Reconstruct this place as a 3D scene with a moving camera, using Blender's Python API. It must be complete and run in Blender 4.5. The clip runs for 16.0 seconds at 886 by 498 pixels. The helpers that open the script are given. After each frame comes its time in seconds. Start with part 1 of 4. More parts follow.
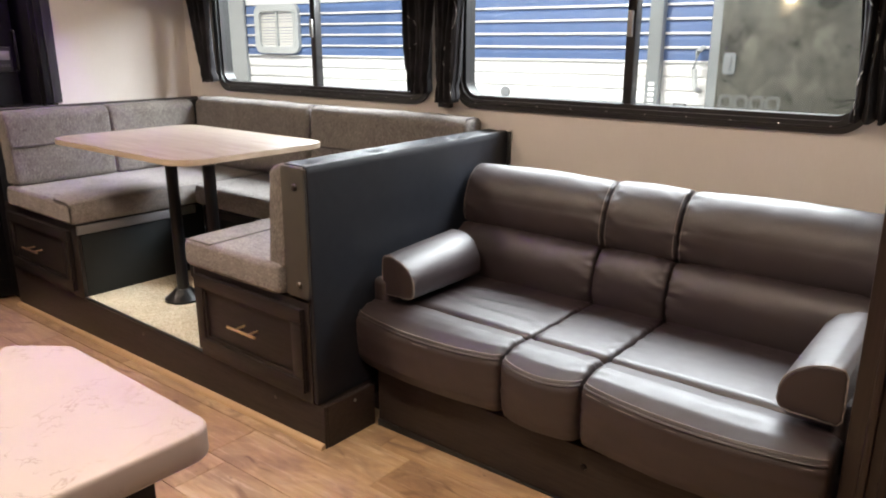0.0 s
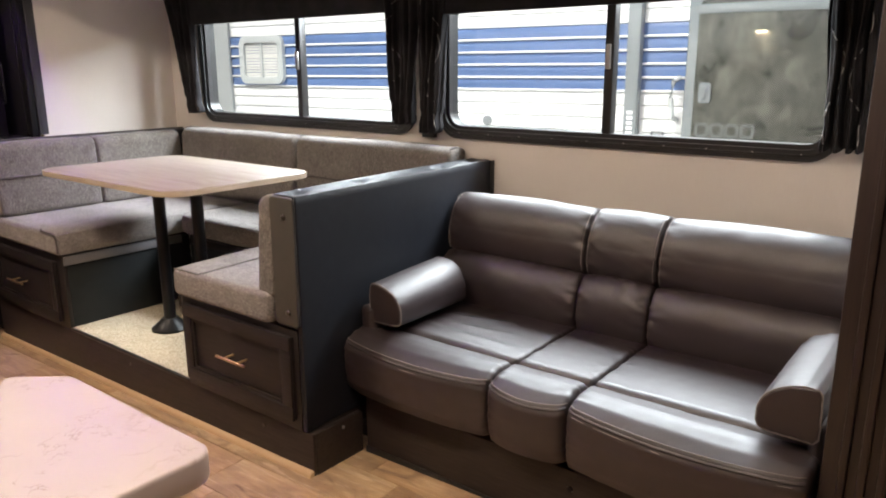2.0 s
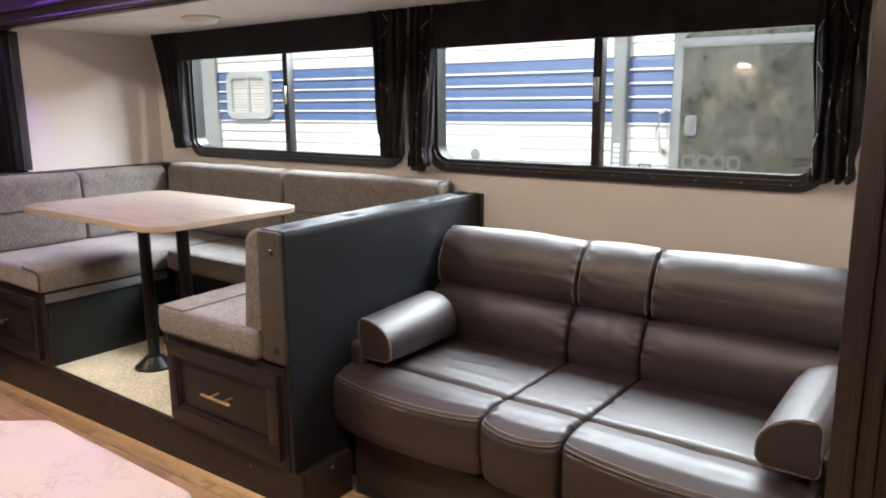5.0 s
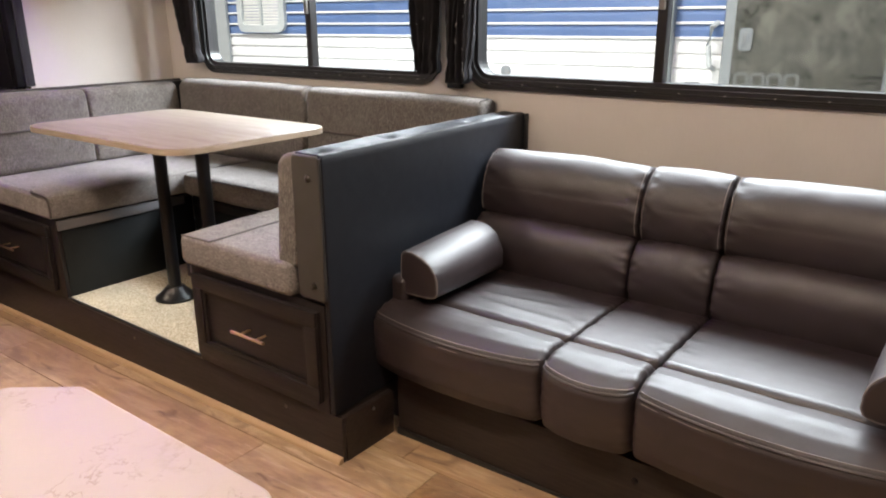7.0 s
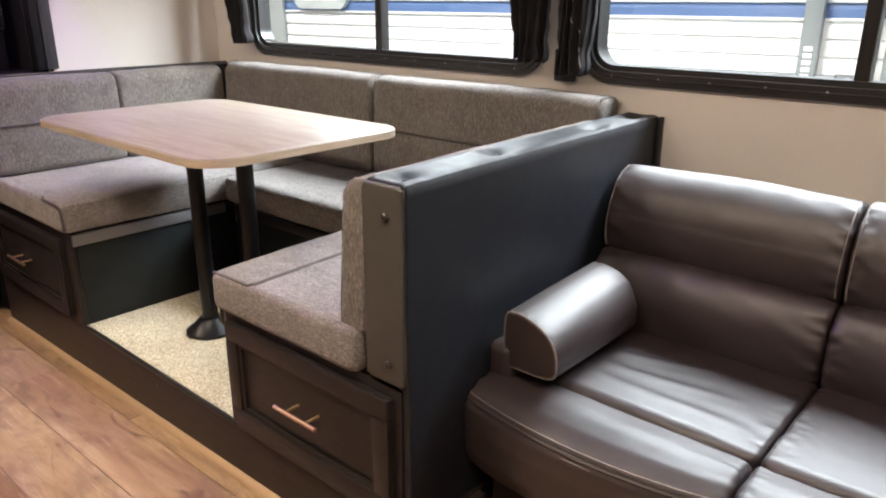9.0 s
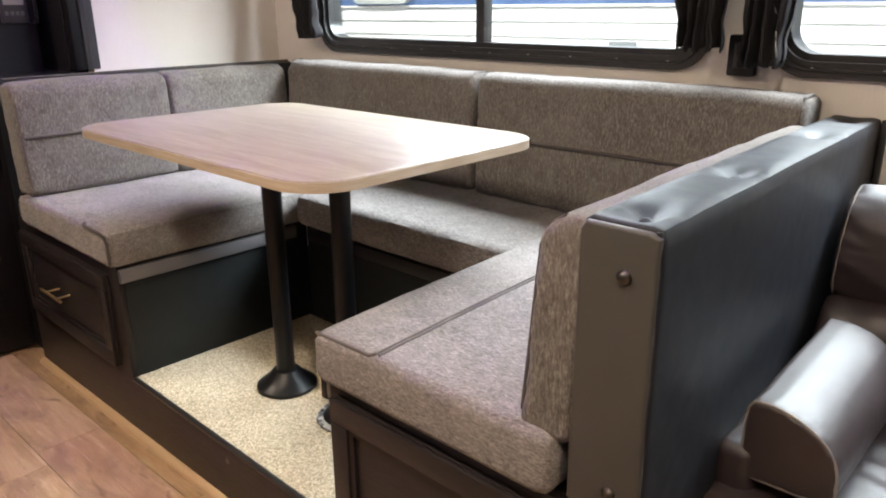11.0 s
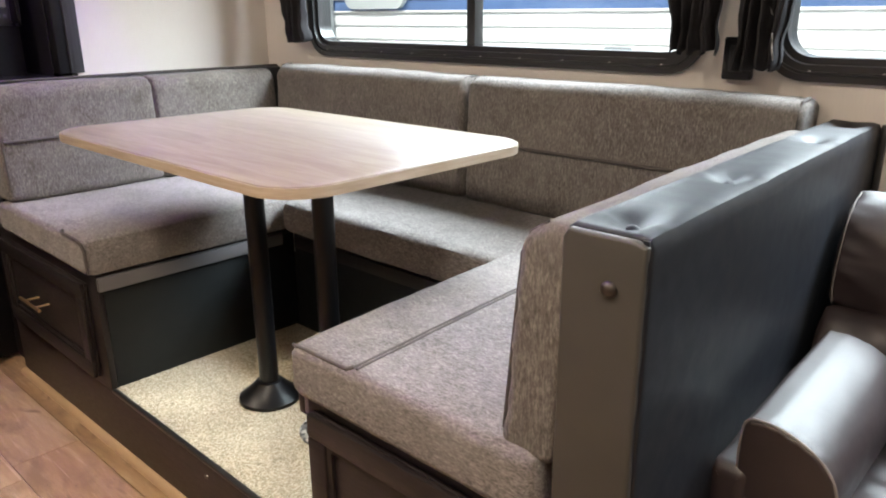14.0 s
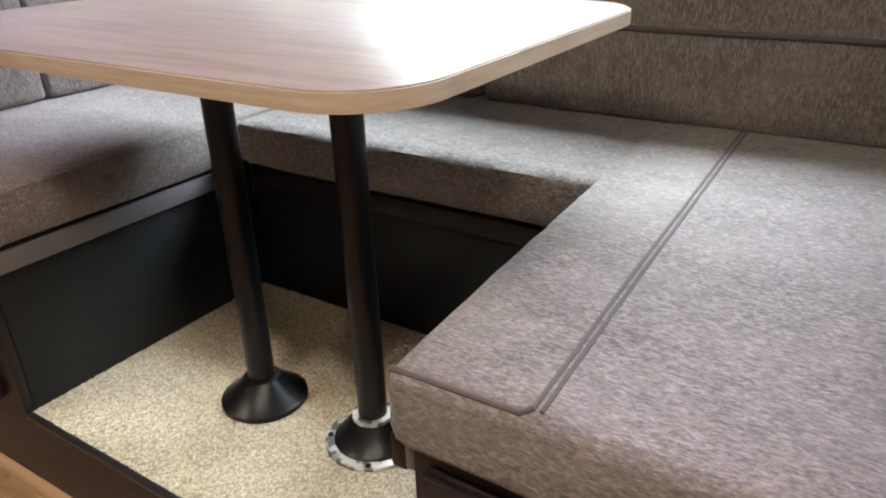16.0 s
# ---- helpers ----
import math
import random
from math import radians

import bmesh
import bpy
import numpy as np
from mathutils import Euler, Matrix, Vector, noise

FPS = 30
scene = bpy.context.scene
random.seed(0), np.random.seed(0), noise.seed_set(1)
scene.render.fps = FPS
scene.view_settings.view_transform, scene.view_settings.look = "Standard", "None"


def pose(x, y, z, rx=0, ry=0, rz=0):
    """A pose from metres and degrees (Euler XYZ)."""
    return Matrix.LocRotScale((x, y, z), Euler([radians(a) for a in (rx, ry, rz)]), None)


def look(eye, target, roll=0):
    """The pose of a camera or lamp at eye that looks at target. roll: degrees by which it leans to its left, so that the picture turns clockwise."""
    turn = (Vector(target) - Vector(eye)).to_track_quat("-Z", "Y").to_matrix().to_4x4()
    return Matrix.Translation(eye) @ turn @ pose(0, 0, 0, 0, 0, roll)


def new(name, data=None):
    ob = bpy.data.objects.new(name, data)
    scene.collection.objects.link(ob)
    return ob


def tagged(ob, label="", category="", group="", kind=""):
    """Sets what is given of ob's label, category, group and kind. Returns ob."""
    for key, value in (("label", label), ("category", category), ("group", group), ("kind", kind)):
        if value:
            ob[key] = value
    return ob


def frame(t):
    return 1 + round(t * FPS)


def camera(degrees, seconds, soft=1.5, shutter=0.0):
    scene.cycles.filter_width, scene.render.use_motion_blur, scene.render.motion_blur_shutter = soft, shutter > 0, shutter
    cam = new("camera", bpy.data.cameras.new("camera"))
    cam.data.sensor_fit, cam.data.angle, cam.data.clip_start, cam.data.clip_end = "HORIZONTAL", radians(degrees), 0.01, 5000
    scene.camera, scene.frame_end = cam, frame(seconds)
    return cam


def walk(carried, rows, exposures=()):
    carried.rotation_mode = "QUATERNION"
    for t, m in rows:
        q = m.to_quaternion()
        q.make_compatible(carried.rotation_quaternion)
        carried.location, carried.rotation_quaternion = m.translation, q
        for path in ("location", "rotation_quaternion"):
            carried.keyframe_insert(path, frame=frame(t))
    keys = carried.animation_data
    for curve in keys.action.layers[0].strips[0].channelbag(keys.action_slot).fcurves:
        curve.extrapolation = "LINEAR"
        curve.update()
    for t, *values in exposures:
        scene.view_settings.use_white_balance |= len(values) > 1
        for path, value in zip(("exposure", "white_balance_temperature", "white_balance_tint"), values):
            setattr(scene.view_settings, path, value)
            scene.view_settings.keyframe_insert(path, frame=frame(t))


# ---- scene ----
cam = camera(62.4, 16.0, 2.0)
PATH = [
    (0, (-0.31, 0.203, 1.348), (-1.535, 1.686, 0.799), -0.0),
    (0.5, (-0.299, 0.191, 1.356), (-1.523, 1.677, 0.814), -0.1),
    (1, (-0.319, 0.175, 1.35), (-1.536, 1.67, 0.817), -0.1),
    (1.5, (-0.312, 0.176, 1.368), (-1.522, 1.684, 0.854), -0.2),
    (2, (-0.288, 0.16, 1.367), (-1.488, 1.686, 0.886), -0.2),
    (2.5, (-0.279, 0.162, 1.375), (-1.468, 1.709, 0.936), -0.3),
    (3, (-0.28, 0.162, 1.37), (-1.462, 1.725, 0.969), -0.3),
    (3.5, (-0.279, 0.178, 1.368), (-1.458, 1.749, 0.988), -0.4),
    (5.8, (-0.326, 0.176, 1.345), (-1.519, 1.723, 0.919), -0.4),
    (6, (-0.323, 0.174, 1.332), (-1.514, 1.716, 0.88), -0.3),
    (6.5, (-0.38, 0.203, 1.33), (-1.559, 1.729, 0.798), -0.4),
    (7, (-0.557, 0.266, 1.332), (-1.72, 1.779, 0.734), -0.3),
    (7.5, (-0.737, 0.275, 1.346), (-1.89, 1.781, 0.71), -0.4),
    (8, (-0.888, 0.367, 1.333), (-2.051, 1.858, 0.683), -0.2),
    (8.5, (-0.99, 0.543, 1.348), (-2.191, 2.004, 0.7), 0.1),
    (9, (-1.078, 0.673, 1.311), (-2.334, 2.09, 0.665), 0.2),
    (9.5, (-1.288, 0.765, 1.292), (-2.587, 2.142, 0.647), 0.1),
    (10, (-1.478, 0.793, 1.266), (-2.795, 2.154, 0.624), -0.2),
    (10.2, (-1.514, 0.796, 1.258), (-2.83, 2.156, 0.612), -0.3),
    (12.3, (-1.718, 0.901, 1.226), (-2.999, 2.313, 0.624), -0.4),
    (12.5, (-1.699, 0.894, 1.236), (-2.981, 2.305, 0.632), -0.4),
    (13, (-1.661, 0.871, 1.24), (-2.948, 2.277, 0.636), -0.3),
    (13.5, (-1.64, 0.862, 1.247), (-2.936, 2.259, 0.64), -0.3),
    (14, (-1.642, 0.896, 1.221), (-2.948, 2.282, 0.609), -0.3),
    (14.5, (-1.758, 1.002, 1.176), (-3.06, 2.387, 0.556), -0.5),
    (15, (-2.0, 1.0, 1.198), (-3.276, 2.403, 0.562), -0.9),
    (15.5, (-2.127, 1.034, 1.179), (-3.313, 2.488, 0.488), -1.4),
    (16, (-2.263, 1.094, 1.087), (-3.274, 2.594, 0.235), -2.0),
]
EXPOSURES = [(0, 1.35, 6520, 11), (3.5, 1.35, 6340, 10), (6, 1.31, 6390, 11), (7, 1.29, 6390, 11), (9.5, 1.46, 6370, 9), (12.3, 1.44, 6200, 7), (14.5, 1.42, 6130, 6), (16, 1.22, 6130, 6)]
walk(cam, [(t, look(eye, target, roll)) for t, eye, target, roll in PATH], EXPOSURES)

# ---- light and world ----
world = bpy.data.worlds.new("world")
scene.world = world
world.use_nodes = True
wn = world.node_tree
sky = wn.nodes.new("ShaderNodeTexSky")
sky.sky_type, sky.sun_disc = "NISHITA", False
sky.sun_elevation, sky.sun_rotation = radians(52), radians(165)
sky.air_density, sky.dust_density = 1.0, 3.0
wn.links.new(sky.outputs[0], wn.nodes["Background"].inputs[0])
wn.nodes["Background"].inputs[1].default_value = 0.07

sun = new("sun", bpy.data.lights.new("sun", "SUN"))
sun.data.energy, sun.data.angle, sun.data.color = 1.8, radians(10), (1.0, 0.95, 0.88)
sun.matrix_world = look((0, 0, 0), (0.25 * math.cos(radians(52)), 0.97 * math.cos(radians(52)), -math.sin(radians(52))))

# daylight from the sky strip between the two trailers, falling in through each window
for x in (-3.26, -1.52):
    daylight = new("window_daylight", bpy.data.lights.new("window_daylight", "AREA"))
    daylight.data.shape, daylight.data.size, daylight.data.size_y = "RECTANGLE", 1.55, 0.7
    daylight.data.energy, daylight.data.color = 74.0, (0.9, 0.96, 1.0)
    daylight.matrix_world = look((x, 3.4, 2.17), (x, 2.6, 1.57))


# ---- tools ----
def part(name, bm, material, parent=None, label="", smooth=True):
    """Links a bmesh, given in world places, as one mesh object under a thing or a part."""
    data = bpy.data.meshes.new(name)
    bm.normal_update()
    bm.to_mesh(data)
    bm.free()
    if smooth:
        data.polygons.foreach_set("use_smooth", [True] * len(data.polygons))
        data.set_sharp_from_angle(angle=radians(38))
    data.materials.append(material)
    ob = new(name, data)
    if parent:
        ob.parent = parent
        ob.matrix_parent_inverse = base_of(parent).inverted()
    return tagged(ob, label)


def base_of(ob):
    m = ob.matrix_basis.copy()
    return base_of(ob.parent) @ ob.matrix_parent_inverse @ m if ob.parent else m


def thing(name, x, y, z, label, category, group="", kind=""):
    ob = new(name)
    ob.empty_display_size = 0.05
    ob.matrix_basis = pose(x, y, z)
    return tagged(ob, label, category, group, kind)


def box(x0, y0, z0, x1, y1, z1, bevel=0.004, bm=None, seg=2):
    bm = bm or bmesh.new()
    vs = bmesh.ops.create_cube(bm, size=1.0)["verts"]
    for v in vs:
        v.co = Vector((x0 + (v.co.x + 0.5) * (x1 - x0), y0 + (v.co.y + 0.5) * (y1 - y0), z0 + (v.co.z + 0.5) * (z1 - z0)))
    if bevel:
        es = list({e for v in vs for e in v.link_edges})
        bmesh.ops.bevel(bm, geom=es, offset=bevel, segments=seg, affect="EDGES", profile=0.5)
    return bm


def tube(points, r, bm=None, seg=8, closed=False):
    bm = bm or bmesh.new()
    pts = [Vector(p) for p in points]
    rings = []
    for i, p in enumerate(pts):
        a = pts[i - 1] if i or closed else p
        b = pts[(i + 1) % len(pts)] if i < len(pts) - 1 or closed else p
        d = (b - a).normalized()
        u = d.cross(Vector((0.13, 0.21, 0.97)))
        u = (u if u.length > 0.05 else d.cross(Vector((1, 0, 0)))).normalized()
        w = d.cross(u)
        rings.append([bm.verts.new(p + r * (math.cos(k * math.tau / seg) * u + math.sin(k * math.tau / seg) * w)) for k in range(seg)])
    n = len(rings)
    for i in range(n if closed else n - 1):
        a, b = rings[i], rings[(i + 1) % n]
        for k in range(seg):
            bm.faces.new((a[k], a[(k + 1) % seg], b[(k + 1) % seg], b[k]))
    if not closed:
        bm.faces.new(rings[0][::-1])
        bm.faces.new(rings[-1])
    return bm


def lathe(profile, x, y, z=0.0, seg=32, bm=None):
    """Turns (radius, height) pairs about an upright line."""
    bm = bm or bmesh.new()
    rings = [[bm.verts.new((x + r * math.cos(k * math.tau / seg), y + r * math.sin(k * math.tau / seg), z + h)) for k in range(seg)] for r, h in profile]
    for a, b in zip(rings, rings[1:]):
        for k in range(seg):
            bm.faces.new((a[k], a[(k + 1) % seg], b[(k + 1) % seg], b[k]))
    bm.faces.new(rings[0][::-1])
    bm.faces.new(rings[-1])
    return bm


def rounded(u0, v0, u1, v1, r, n=6):
    """A closed outline of a rectangle with rounded corners; r is one radius or four, from (u0, v0) anticlockwise."""
    rs = [r] * 4 if isinstance(r, (int, float)) else r
    out = []
    for (cu, cv, su, sv), q, a0 in zip(((u0, v0, 1, 1), (u1, v0, -1, 1), (u1, v1, -1, -1), (u0, v1, 1, -1)), rs, (180, 270, 0, 90)):
        for k in range(n + 1):
            a = radians(a0 + 90 * k / n)
            out.append((cu + su * q + q * math.cos(a), cv + sv * q + q * math.sin(a)))
    return out


def slab(outline, w0, w1, place, bevel=0.004, bm=None, seg=2):
    """A flat outline given thickness from w0 to w1; place turns (u, v, w) into a point."""
    bm = bm or bmesh.new()
    a = [bm.verts.new(place(u, v, w0)) for u, v in outline]
    b = [bm.verts.new(place(u, v, w1)) for u, v in outline]
    n = len(a)
    fs = [bm.faces.new(a[::-1]), bm.faces.new(b)] + [bm.faces.new((a[i], a[(i + 1) % n], b[(i + 1) % n], b[i])) for i in range(n)]
    bmesh.ops.recalc_face_normals(bm, faces=fs)
    if bevel:
        es = [e for e in set(fs[0].edges) | set(fs[1].edges)]
        bmesh.ops.bevel(bm, geom=es, offset=bevel, segments=seg, affect="EDGES", profile=0.5)
    return bm


def ring_frame(outer, inner, w0, w1, place, bevel=0.0):
    """A frame between two outlines of the same count, given thickness."""
    bm = bmesh.new()
    n = len(outer)
    o0, i0, o1, i1 = [[bm.verts.new(place(u, v, w)) for u, v in line] for line, w in ((outer, w0), (inner, w0), (outer, w1), (inner, w1))]
    for k in range(n):
        j = (k + 1) % n
        for a, b in ((o0, i0), (i0, i1), (i1, o1), (o1, o0)):
            bm.faces.new((a[k], a[j], b[j], b[k]))
    bmesh.ops.recalc_face_normals(bm, faces=bm.faces)
    return bm


def resample(outline, n):
    """A closed outline as n points at even steps."""
    p = np.array(list(outline) + [outline[0]], float)
    s = np.r_[0, np.cumsum(np.linalg.norm(np.diff(p, axis=0), axis=1))]
    t = np.linspace(0, s[-1], n, endpoint=False)
    return np.c_[np.interp(t, s, p[:, 0]), np.interp(t, s, p[:, 1])]


def loft(outline, w0, w1, place, end=0.03, steps=24, sides=72, wrinkle=0.0, size=9.0, crown=0.0, shape=None, bm=None, pucker=0.0, fan=False, fold=None):
    """Upholstery: a closed outline drawn along w with rounded ends. crown: swell in the middle; wrinkle: uneven stuffing.
    shape(u, v, s), s from 0 to 1 along w, moves a point of the outline; fold(x, y, z) lifts it in creases."""
    bm = bm or bmesh.new()
    p = resample(outline, sides)
    area = 0.5 * np.sum(p[:, 0] * np.roll(p[:, 1], -1) - np.roll(p[:, 0], -1) * p[:, 1])
    d = np.roll(p, -1, 0) - np.roll(p, 1, 0)
    d /= np.linalg.norm(d, axis=1)[:, None]
    normal = np.c_[d[:, 1], -d[:, 0]] * (1 if area > 0 else -1)
    span = w1 - w0
    near = [end * (1 - math.cos(radians(a))) for a in (0, 15, 32, 50, 70, 90)]
    ws = near + list(np.linspace(end, span - end, steps)[1:-1]) + [span - q for q in near[::-1]]
    rings = []
    for w in ws:
        s = min(w, span - w)
        inset = end - math.sqrt(max(end * end - (end - s) ** 2, 0)) if s < end else 0.0
        f = w / span
        swell = crown * (1 - (2 * f - 1) ** 2) ** 0.6
        ring = []
        for (u, v), (nu, nv) in zip(p, normal):
            u2, v2 = u + nu * (swell - inset), v + nv * (swell - inset)
            if shape:
                u2, v2 = shape(u2, v2, f)
            c = place(u2, v2, w0 + w)
            if wrinkle:
                k = noise.fractal(Vector(c) * size, 0.8, 2.0, 3) * wrinkle
                if pucker:
                    k += pucker * math.exp(-s / 0.022) * noise.noise(Vector((u * 55, v * 55, w0 + 9 * f)))
                if fold:
                    k += fold(*c)
                c = place(u2 + nu * k, v2 + nv * k, w0 + w)
            ring.append(bm.verts.new(c))
        rings.append(ring)
    n = sides
    for a, b in zip(rings, rings[1:]):
        for k in range(n):
            bm.faces.new((a[k], a[(k + 1) % n], b[(k + 1) % n], b[k]))
    for ring, way in ((rings[0], 1), (rings[-1], -1)):
        if fan:
            mid = bm.verts.new(sum((v.co for v in ring), Vector()) / n)
            for k in range(n):
                bm.faces.new((ring[k], ring[(k + 1) % n], mid))
        else:
            bm.faces.new(ring)
    bmesh.ops.recalc_face_normals(bm, faces=bm.faces)
    return bm


along_x = lambda u, v, w: (w, u, v)
along_y = lambda u, v, w: (u, w, v)
along_z = lambda u, v, w: (u, v, w)


# ---- materials ----
class Mat:
    """A node material built up from a principled surface."""

    def __init__(self, name, colour=(0.5, 0.5, 0.5), rough=0.5, metal=0.0, spec=0.5):
        self.m = bpy.data.materials.new(name)
        self.m.use_nodes = True
        self.t = self.m.node_tree
        self.b = self.t.nodes["Principled BSDF"]
        self.b.inputs["Base Color"].default_value = (*colour, 1)
        self.b.inputs["Roughness"].default_value = rough
        self.b.inputs["Metallic"].default_value = metal
        self.b.inputs["Specular IOR Level"].default_value = spec
        self.where = self.t.nodes.new("ShaderNodeTexCoord").outputs["Object"]

    def node(self, kind, **inputs):
        n = self.t.nodes.new(kind)
        for key, value in inputs.items():
            slot = n.inputs[int(key[1:])] if key[0] == "i" and key[1:].isdigit() else n.inputs[key.replace("_", " ")]
            if hasattr(value, "links"):
                self.t.links.new(value, slot)
            else:
                slot.default_value = value
        return n

    def stretch(self, sx, sy, sz, source=None):
        n = self.node("ShaderNodeMapping", Vector=source or self.where)
        n.inputs["Scale"].default_value = (sx, sy, sz)
        return n.outputs[0]

    def noise(self, scale, detail=4.0, rough=0.55, where=None, bend=0.0):
        return self.node("ShaderNodeTexNoise", Vector=where or self.where, Scale=scale, Detail=detail, Roughness=rough, Distortion=bend).outputs["Fac"]

    def ramp(self, fac, *stops):
        n = self.node("ShaderNodeValToRGB", Fac=fac)
        e = n.color_ramp.elements
        while len(e) < len(stops):
            e.new(0.5)
        for q, (at, c) in zip(e, stops):
            q.position, q.color = at, (*c, 1) if len(c) == 3 else c
        return n.outputs[0]

    def mix(self, fac, a, b, mode="MIX"):
        n = self.t.nodes.new("ShaderNodeMix")
        n.data_type, n.blend_type = "RGBA", mode
        for slot, value in ((n.inputs[0], fac), (n.inputs[6], a), (n.inputs[7], b)):
            if hasattr(value, "links"):
                self.t.links.new(value, slot)
            else:
                slot.default_value = value if isinstance(value, (int, float)) else (*value, 1)
        return n.outputs[2]

    def math(self, op, a, b=0.0, c=0.0):
        n = self.node("ShaderNodeMath", i0=a, i1=b, i2=c)
        n.operation = op
        return n.outputs[0]

    def range(self, v, a, b, lo, hi):
        return self.node("ShaderNodeMapRange", Value=v, From_Min=a, From_Max=b, To_Min=lo, To_Max=hi).outputs[0]

    def colour(self, c):
        self.t.links.new(c, self.b.inputs["Base Color"])
        return self

    def rough(self, r):
        self.t.links.new(r, self.b.inputs["Roughness"])
        return self

    def bump(self, *layers):
        """(height, strength, distance) layers."""
        last = None
        for h, s, dist in layers:
            n = self.node("ShaderNodeBump", Height=h, Strength=s, Distance=dist)
            if last:
                self.t.links.new(last, n.inputs["Normal"])
            last = n.outputs[0]
        self.t.links.new(last, self.b.inputs["Normal"])
        return self


def fabric(name, dark, mid, light, grain):
    """Heathered chenille: flecked yarns that run along one way, brushed into darker and paler patches."""
    f = Mat(name, mid, 0.95, spec=0.15)
    w = f.stretch(*grain)
    yarn = f.noise(330, 3, 0.7, w)
    fleck = f.noise(170, 4, 0.75, w)
    nap = f.noise(34, 4, 0.7, f.stretch(*[q ** 0.4 for q in grain]), 0.4)
    broad = f.noise(6, 3)
    c = f.ramp(f.mix(0.45, yarn, fleck), (0.38, dark), (0.5, mid), (0.62, light))
    c = f.mix(f.range(nap, 0.45, 0.68, 0.0, 0.36), c, dark)
    c = f.mix(f.range(broad, 0.4, 0.7, 0.0, 0.3), c, light)
    f.colour(c).bump((yarn, 0.5, 0.002), (fleck, 0.35, 0.002), (nap, 0.12, 0.004))
    f.b.inputs["Sheen Weight"].default_value = 0.15
    f.b.inputs["Sheen Roughness"].default_value = 0.5
    return f.m


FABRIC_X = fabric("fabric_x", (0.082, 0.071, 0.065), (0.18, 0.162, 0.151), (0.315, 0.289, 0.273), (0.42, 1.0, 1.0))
# the same fabric, darkened for the shade on the upright back cushions
FABRIC_Z_SHADED = fabric("fabric_z_shaded", (0.062, 0.053, 0.047), (0.125, 0.11, 0.099), (0.215, 0.193, 0.175), (1.0, 1.0, 0.3))
SEAT_PIPING = Mat("seat_piping", (0.105, 0.092, 0.086), 0.9).m
PIPING = Mat("piping", (0.07, 0.06, 0.056), 0.9).m


def leather(name, base, rough, grain=420, spec=0.5):
    f = Mat(name, base, rough, spec=spec)
    pebble = f.node("ShaderNodeTexVoronoi", Vector=f.where, Scale=grain).outputs["Distance"]
    fold = f.noise(14, 3, 0.55, bend=0.6)
    patch = f.noise(3.5, 3)
    f.colour(f.mix(f.range(patch, 0.3, 0.7, 0, 1), [c * 0.8 for c in base], [c * 1.2 for c in base]))
    f.rough(f.range(f.noise(25, 3), 0.3, 0.7, rough - 0.03, rough + 0.05))
    crease = f.noise(46, 3, 0.6, f.stretch(1.0, 0.5, 0.7), 1.2)
    f.bump((pebble, 0.1, 0.001), (crease, 0.08, 0.003), (fold, 0.09, 0.006))
    return f.m


LEATHER = leather("leather", (0.0245, 0.0152, 0.0160), 0.48, spec=0.78)
VINYL = leather("vinyl", (0.0068, 0.0084, 0.0132), 0.5, 500, 0.45)
VINYL_BROWN = leather("vinyl_edge", (0.049, 0.046, 0.041), 0.46, 500)
THREAD = Mat("thread", (0.2, 0.175, 0.165), 0.7).m


def dark_wood(name, base, rough=0.34, grain=(1, 6, 14), spec=0.5):
    f = Mat(name, base, rough, spec=spec)
    g = f.noise(9, 6, 0.6, f.stretch(*grain), 0.4)
    fine = f.noise(60, 4, 0.6, f.stretch(*[q * 0.5 for q in grain]))
    f.colour(f.mix(f.range(g, 0.3, 0.7, 0, 1), [c * 0.7 for c in base], [c * 1.35 for c in base]))
    f.rough(f.range(fine, 0.3, 0.7, rough - 0.05, rough + 0.08)).bump((fine, 0.12, 0.001))
    return f.m


CABINET = dark_wood("cabinet_wood", (0.0148, 0.0114, 0.0114), 0.42, spec=0.36)
# cabinet wood made paler for the stronger light on riser and sofa plinth
PLINTH_WOOD_LIT = dark_wood("plinth_wood_lit", (0.027, 0.0195, 0.0168), 0.42, spec=0.36)
FASCIA = dark_wood("fascia_wood", (0.026, 0.018, 0.016), 0.3)
FASCIA_UPRIGHT = dark_wood("fascia_upright_wood", (0.026, 0.0172, 0.015), 0.36, (14, 6, 0.8), 0.4)
BLACK_PANEL = dark_wood("black_panel", (0.006, 0.0055, 0.0065), 0.5, spec=0.2)
BENCH_SIDE = leather("bench_side", (0.0115, 0.0142, 0.0155), 0.52, 300, 0.32)
RAIL_GREY = Mat("rail_grey", (0.13, 0.125, 0.13), 0.4).m
BRASS = Mat("brass", (0.72, 0.54, 0.3), 0.36, 1.0).m
STEEL_DARK = Mat("stud_metal", (0.1, 0.09, 0.082), 0.36, 1.0).m


def glare_patched_metal():
    """Grey metal with glare put into the colour as pale patches."""
    f = Mat("glare_metal", (0.5, 0.5, 0.48), 0.42, 0.4)
    f.colour(f.ramp(f.noise(38, 3), (0.44, (0.13, 0.135, 0.135)), (0.54, (0.62, 0.61, 0.58))))
    return f.m


BLACK_METAL = Mat("black_metal", (0.005, 0.005, 0.006), 0.33, spec=0.35).m
FRAME_BLACK = Mat("frame_black", (0.018, 0.017, 0.017), 0.33).m
SCREW = Mat("screw_metal", (0.45, 0.44, 0.42), 0.3, 1.0).m
GLARE_METAL = glare_patched_metal()
WHITE_PLASTIC = Mat("white_plastic", (0.72, 0.7, 0.66), 0.4).m
DISPLAY = Mat("display", (0.22, 0.21, 0.18), 0.35).m
GREY_RUBBER = Mat("grey_rubber", (0.07, 0.07, 0.07), 0.6).m


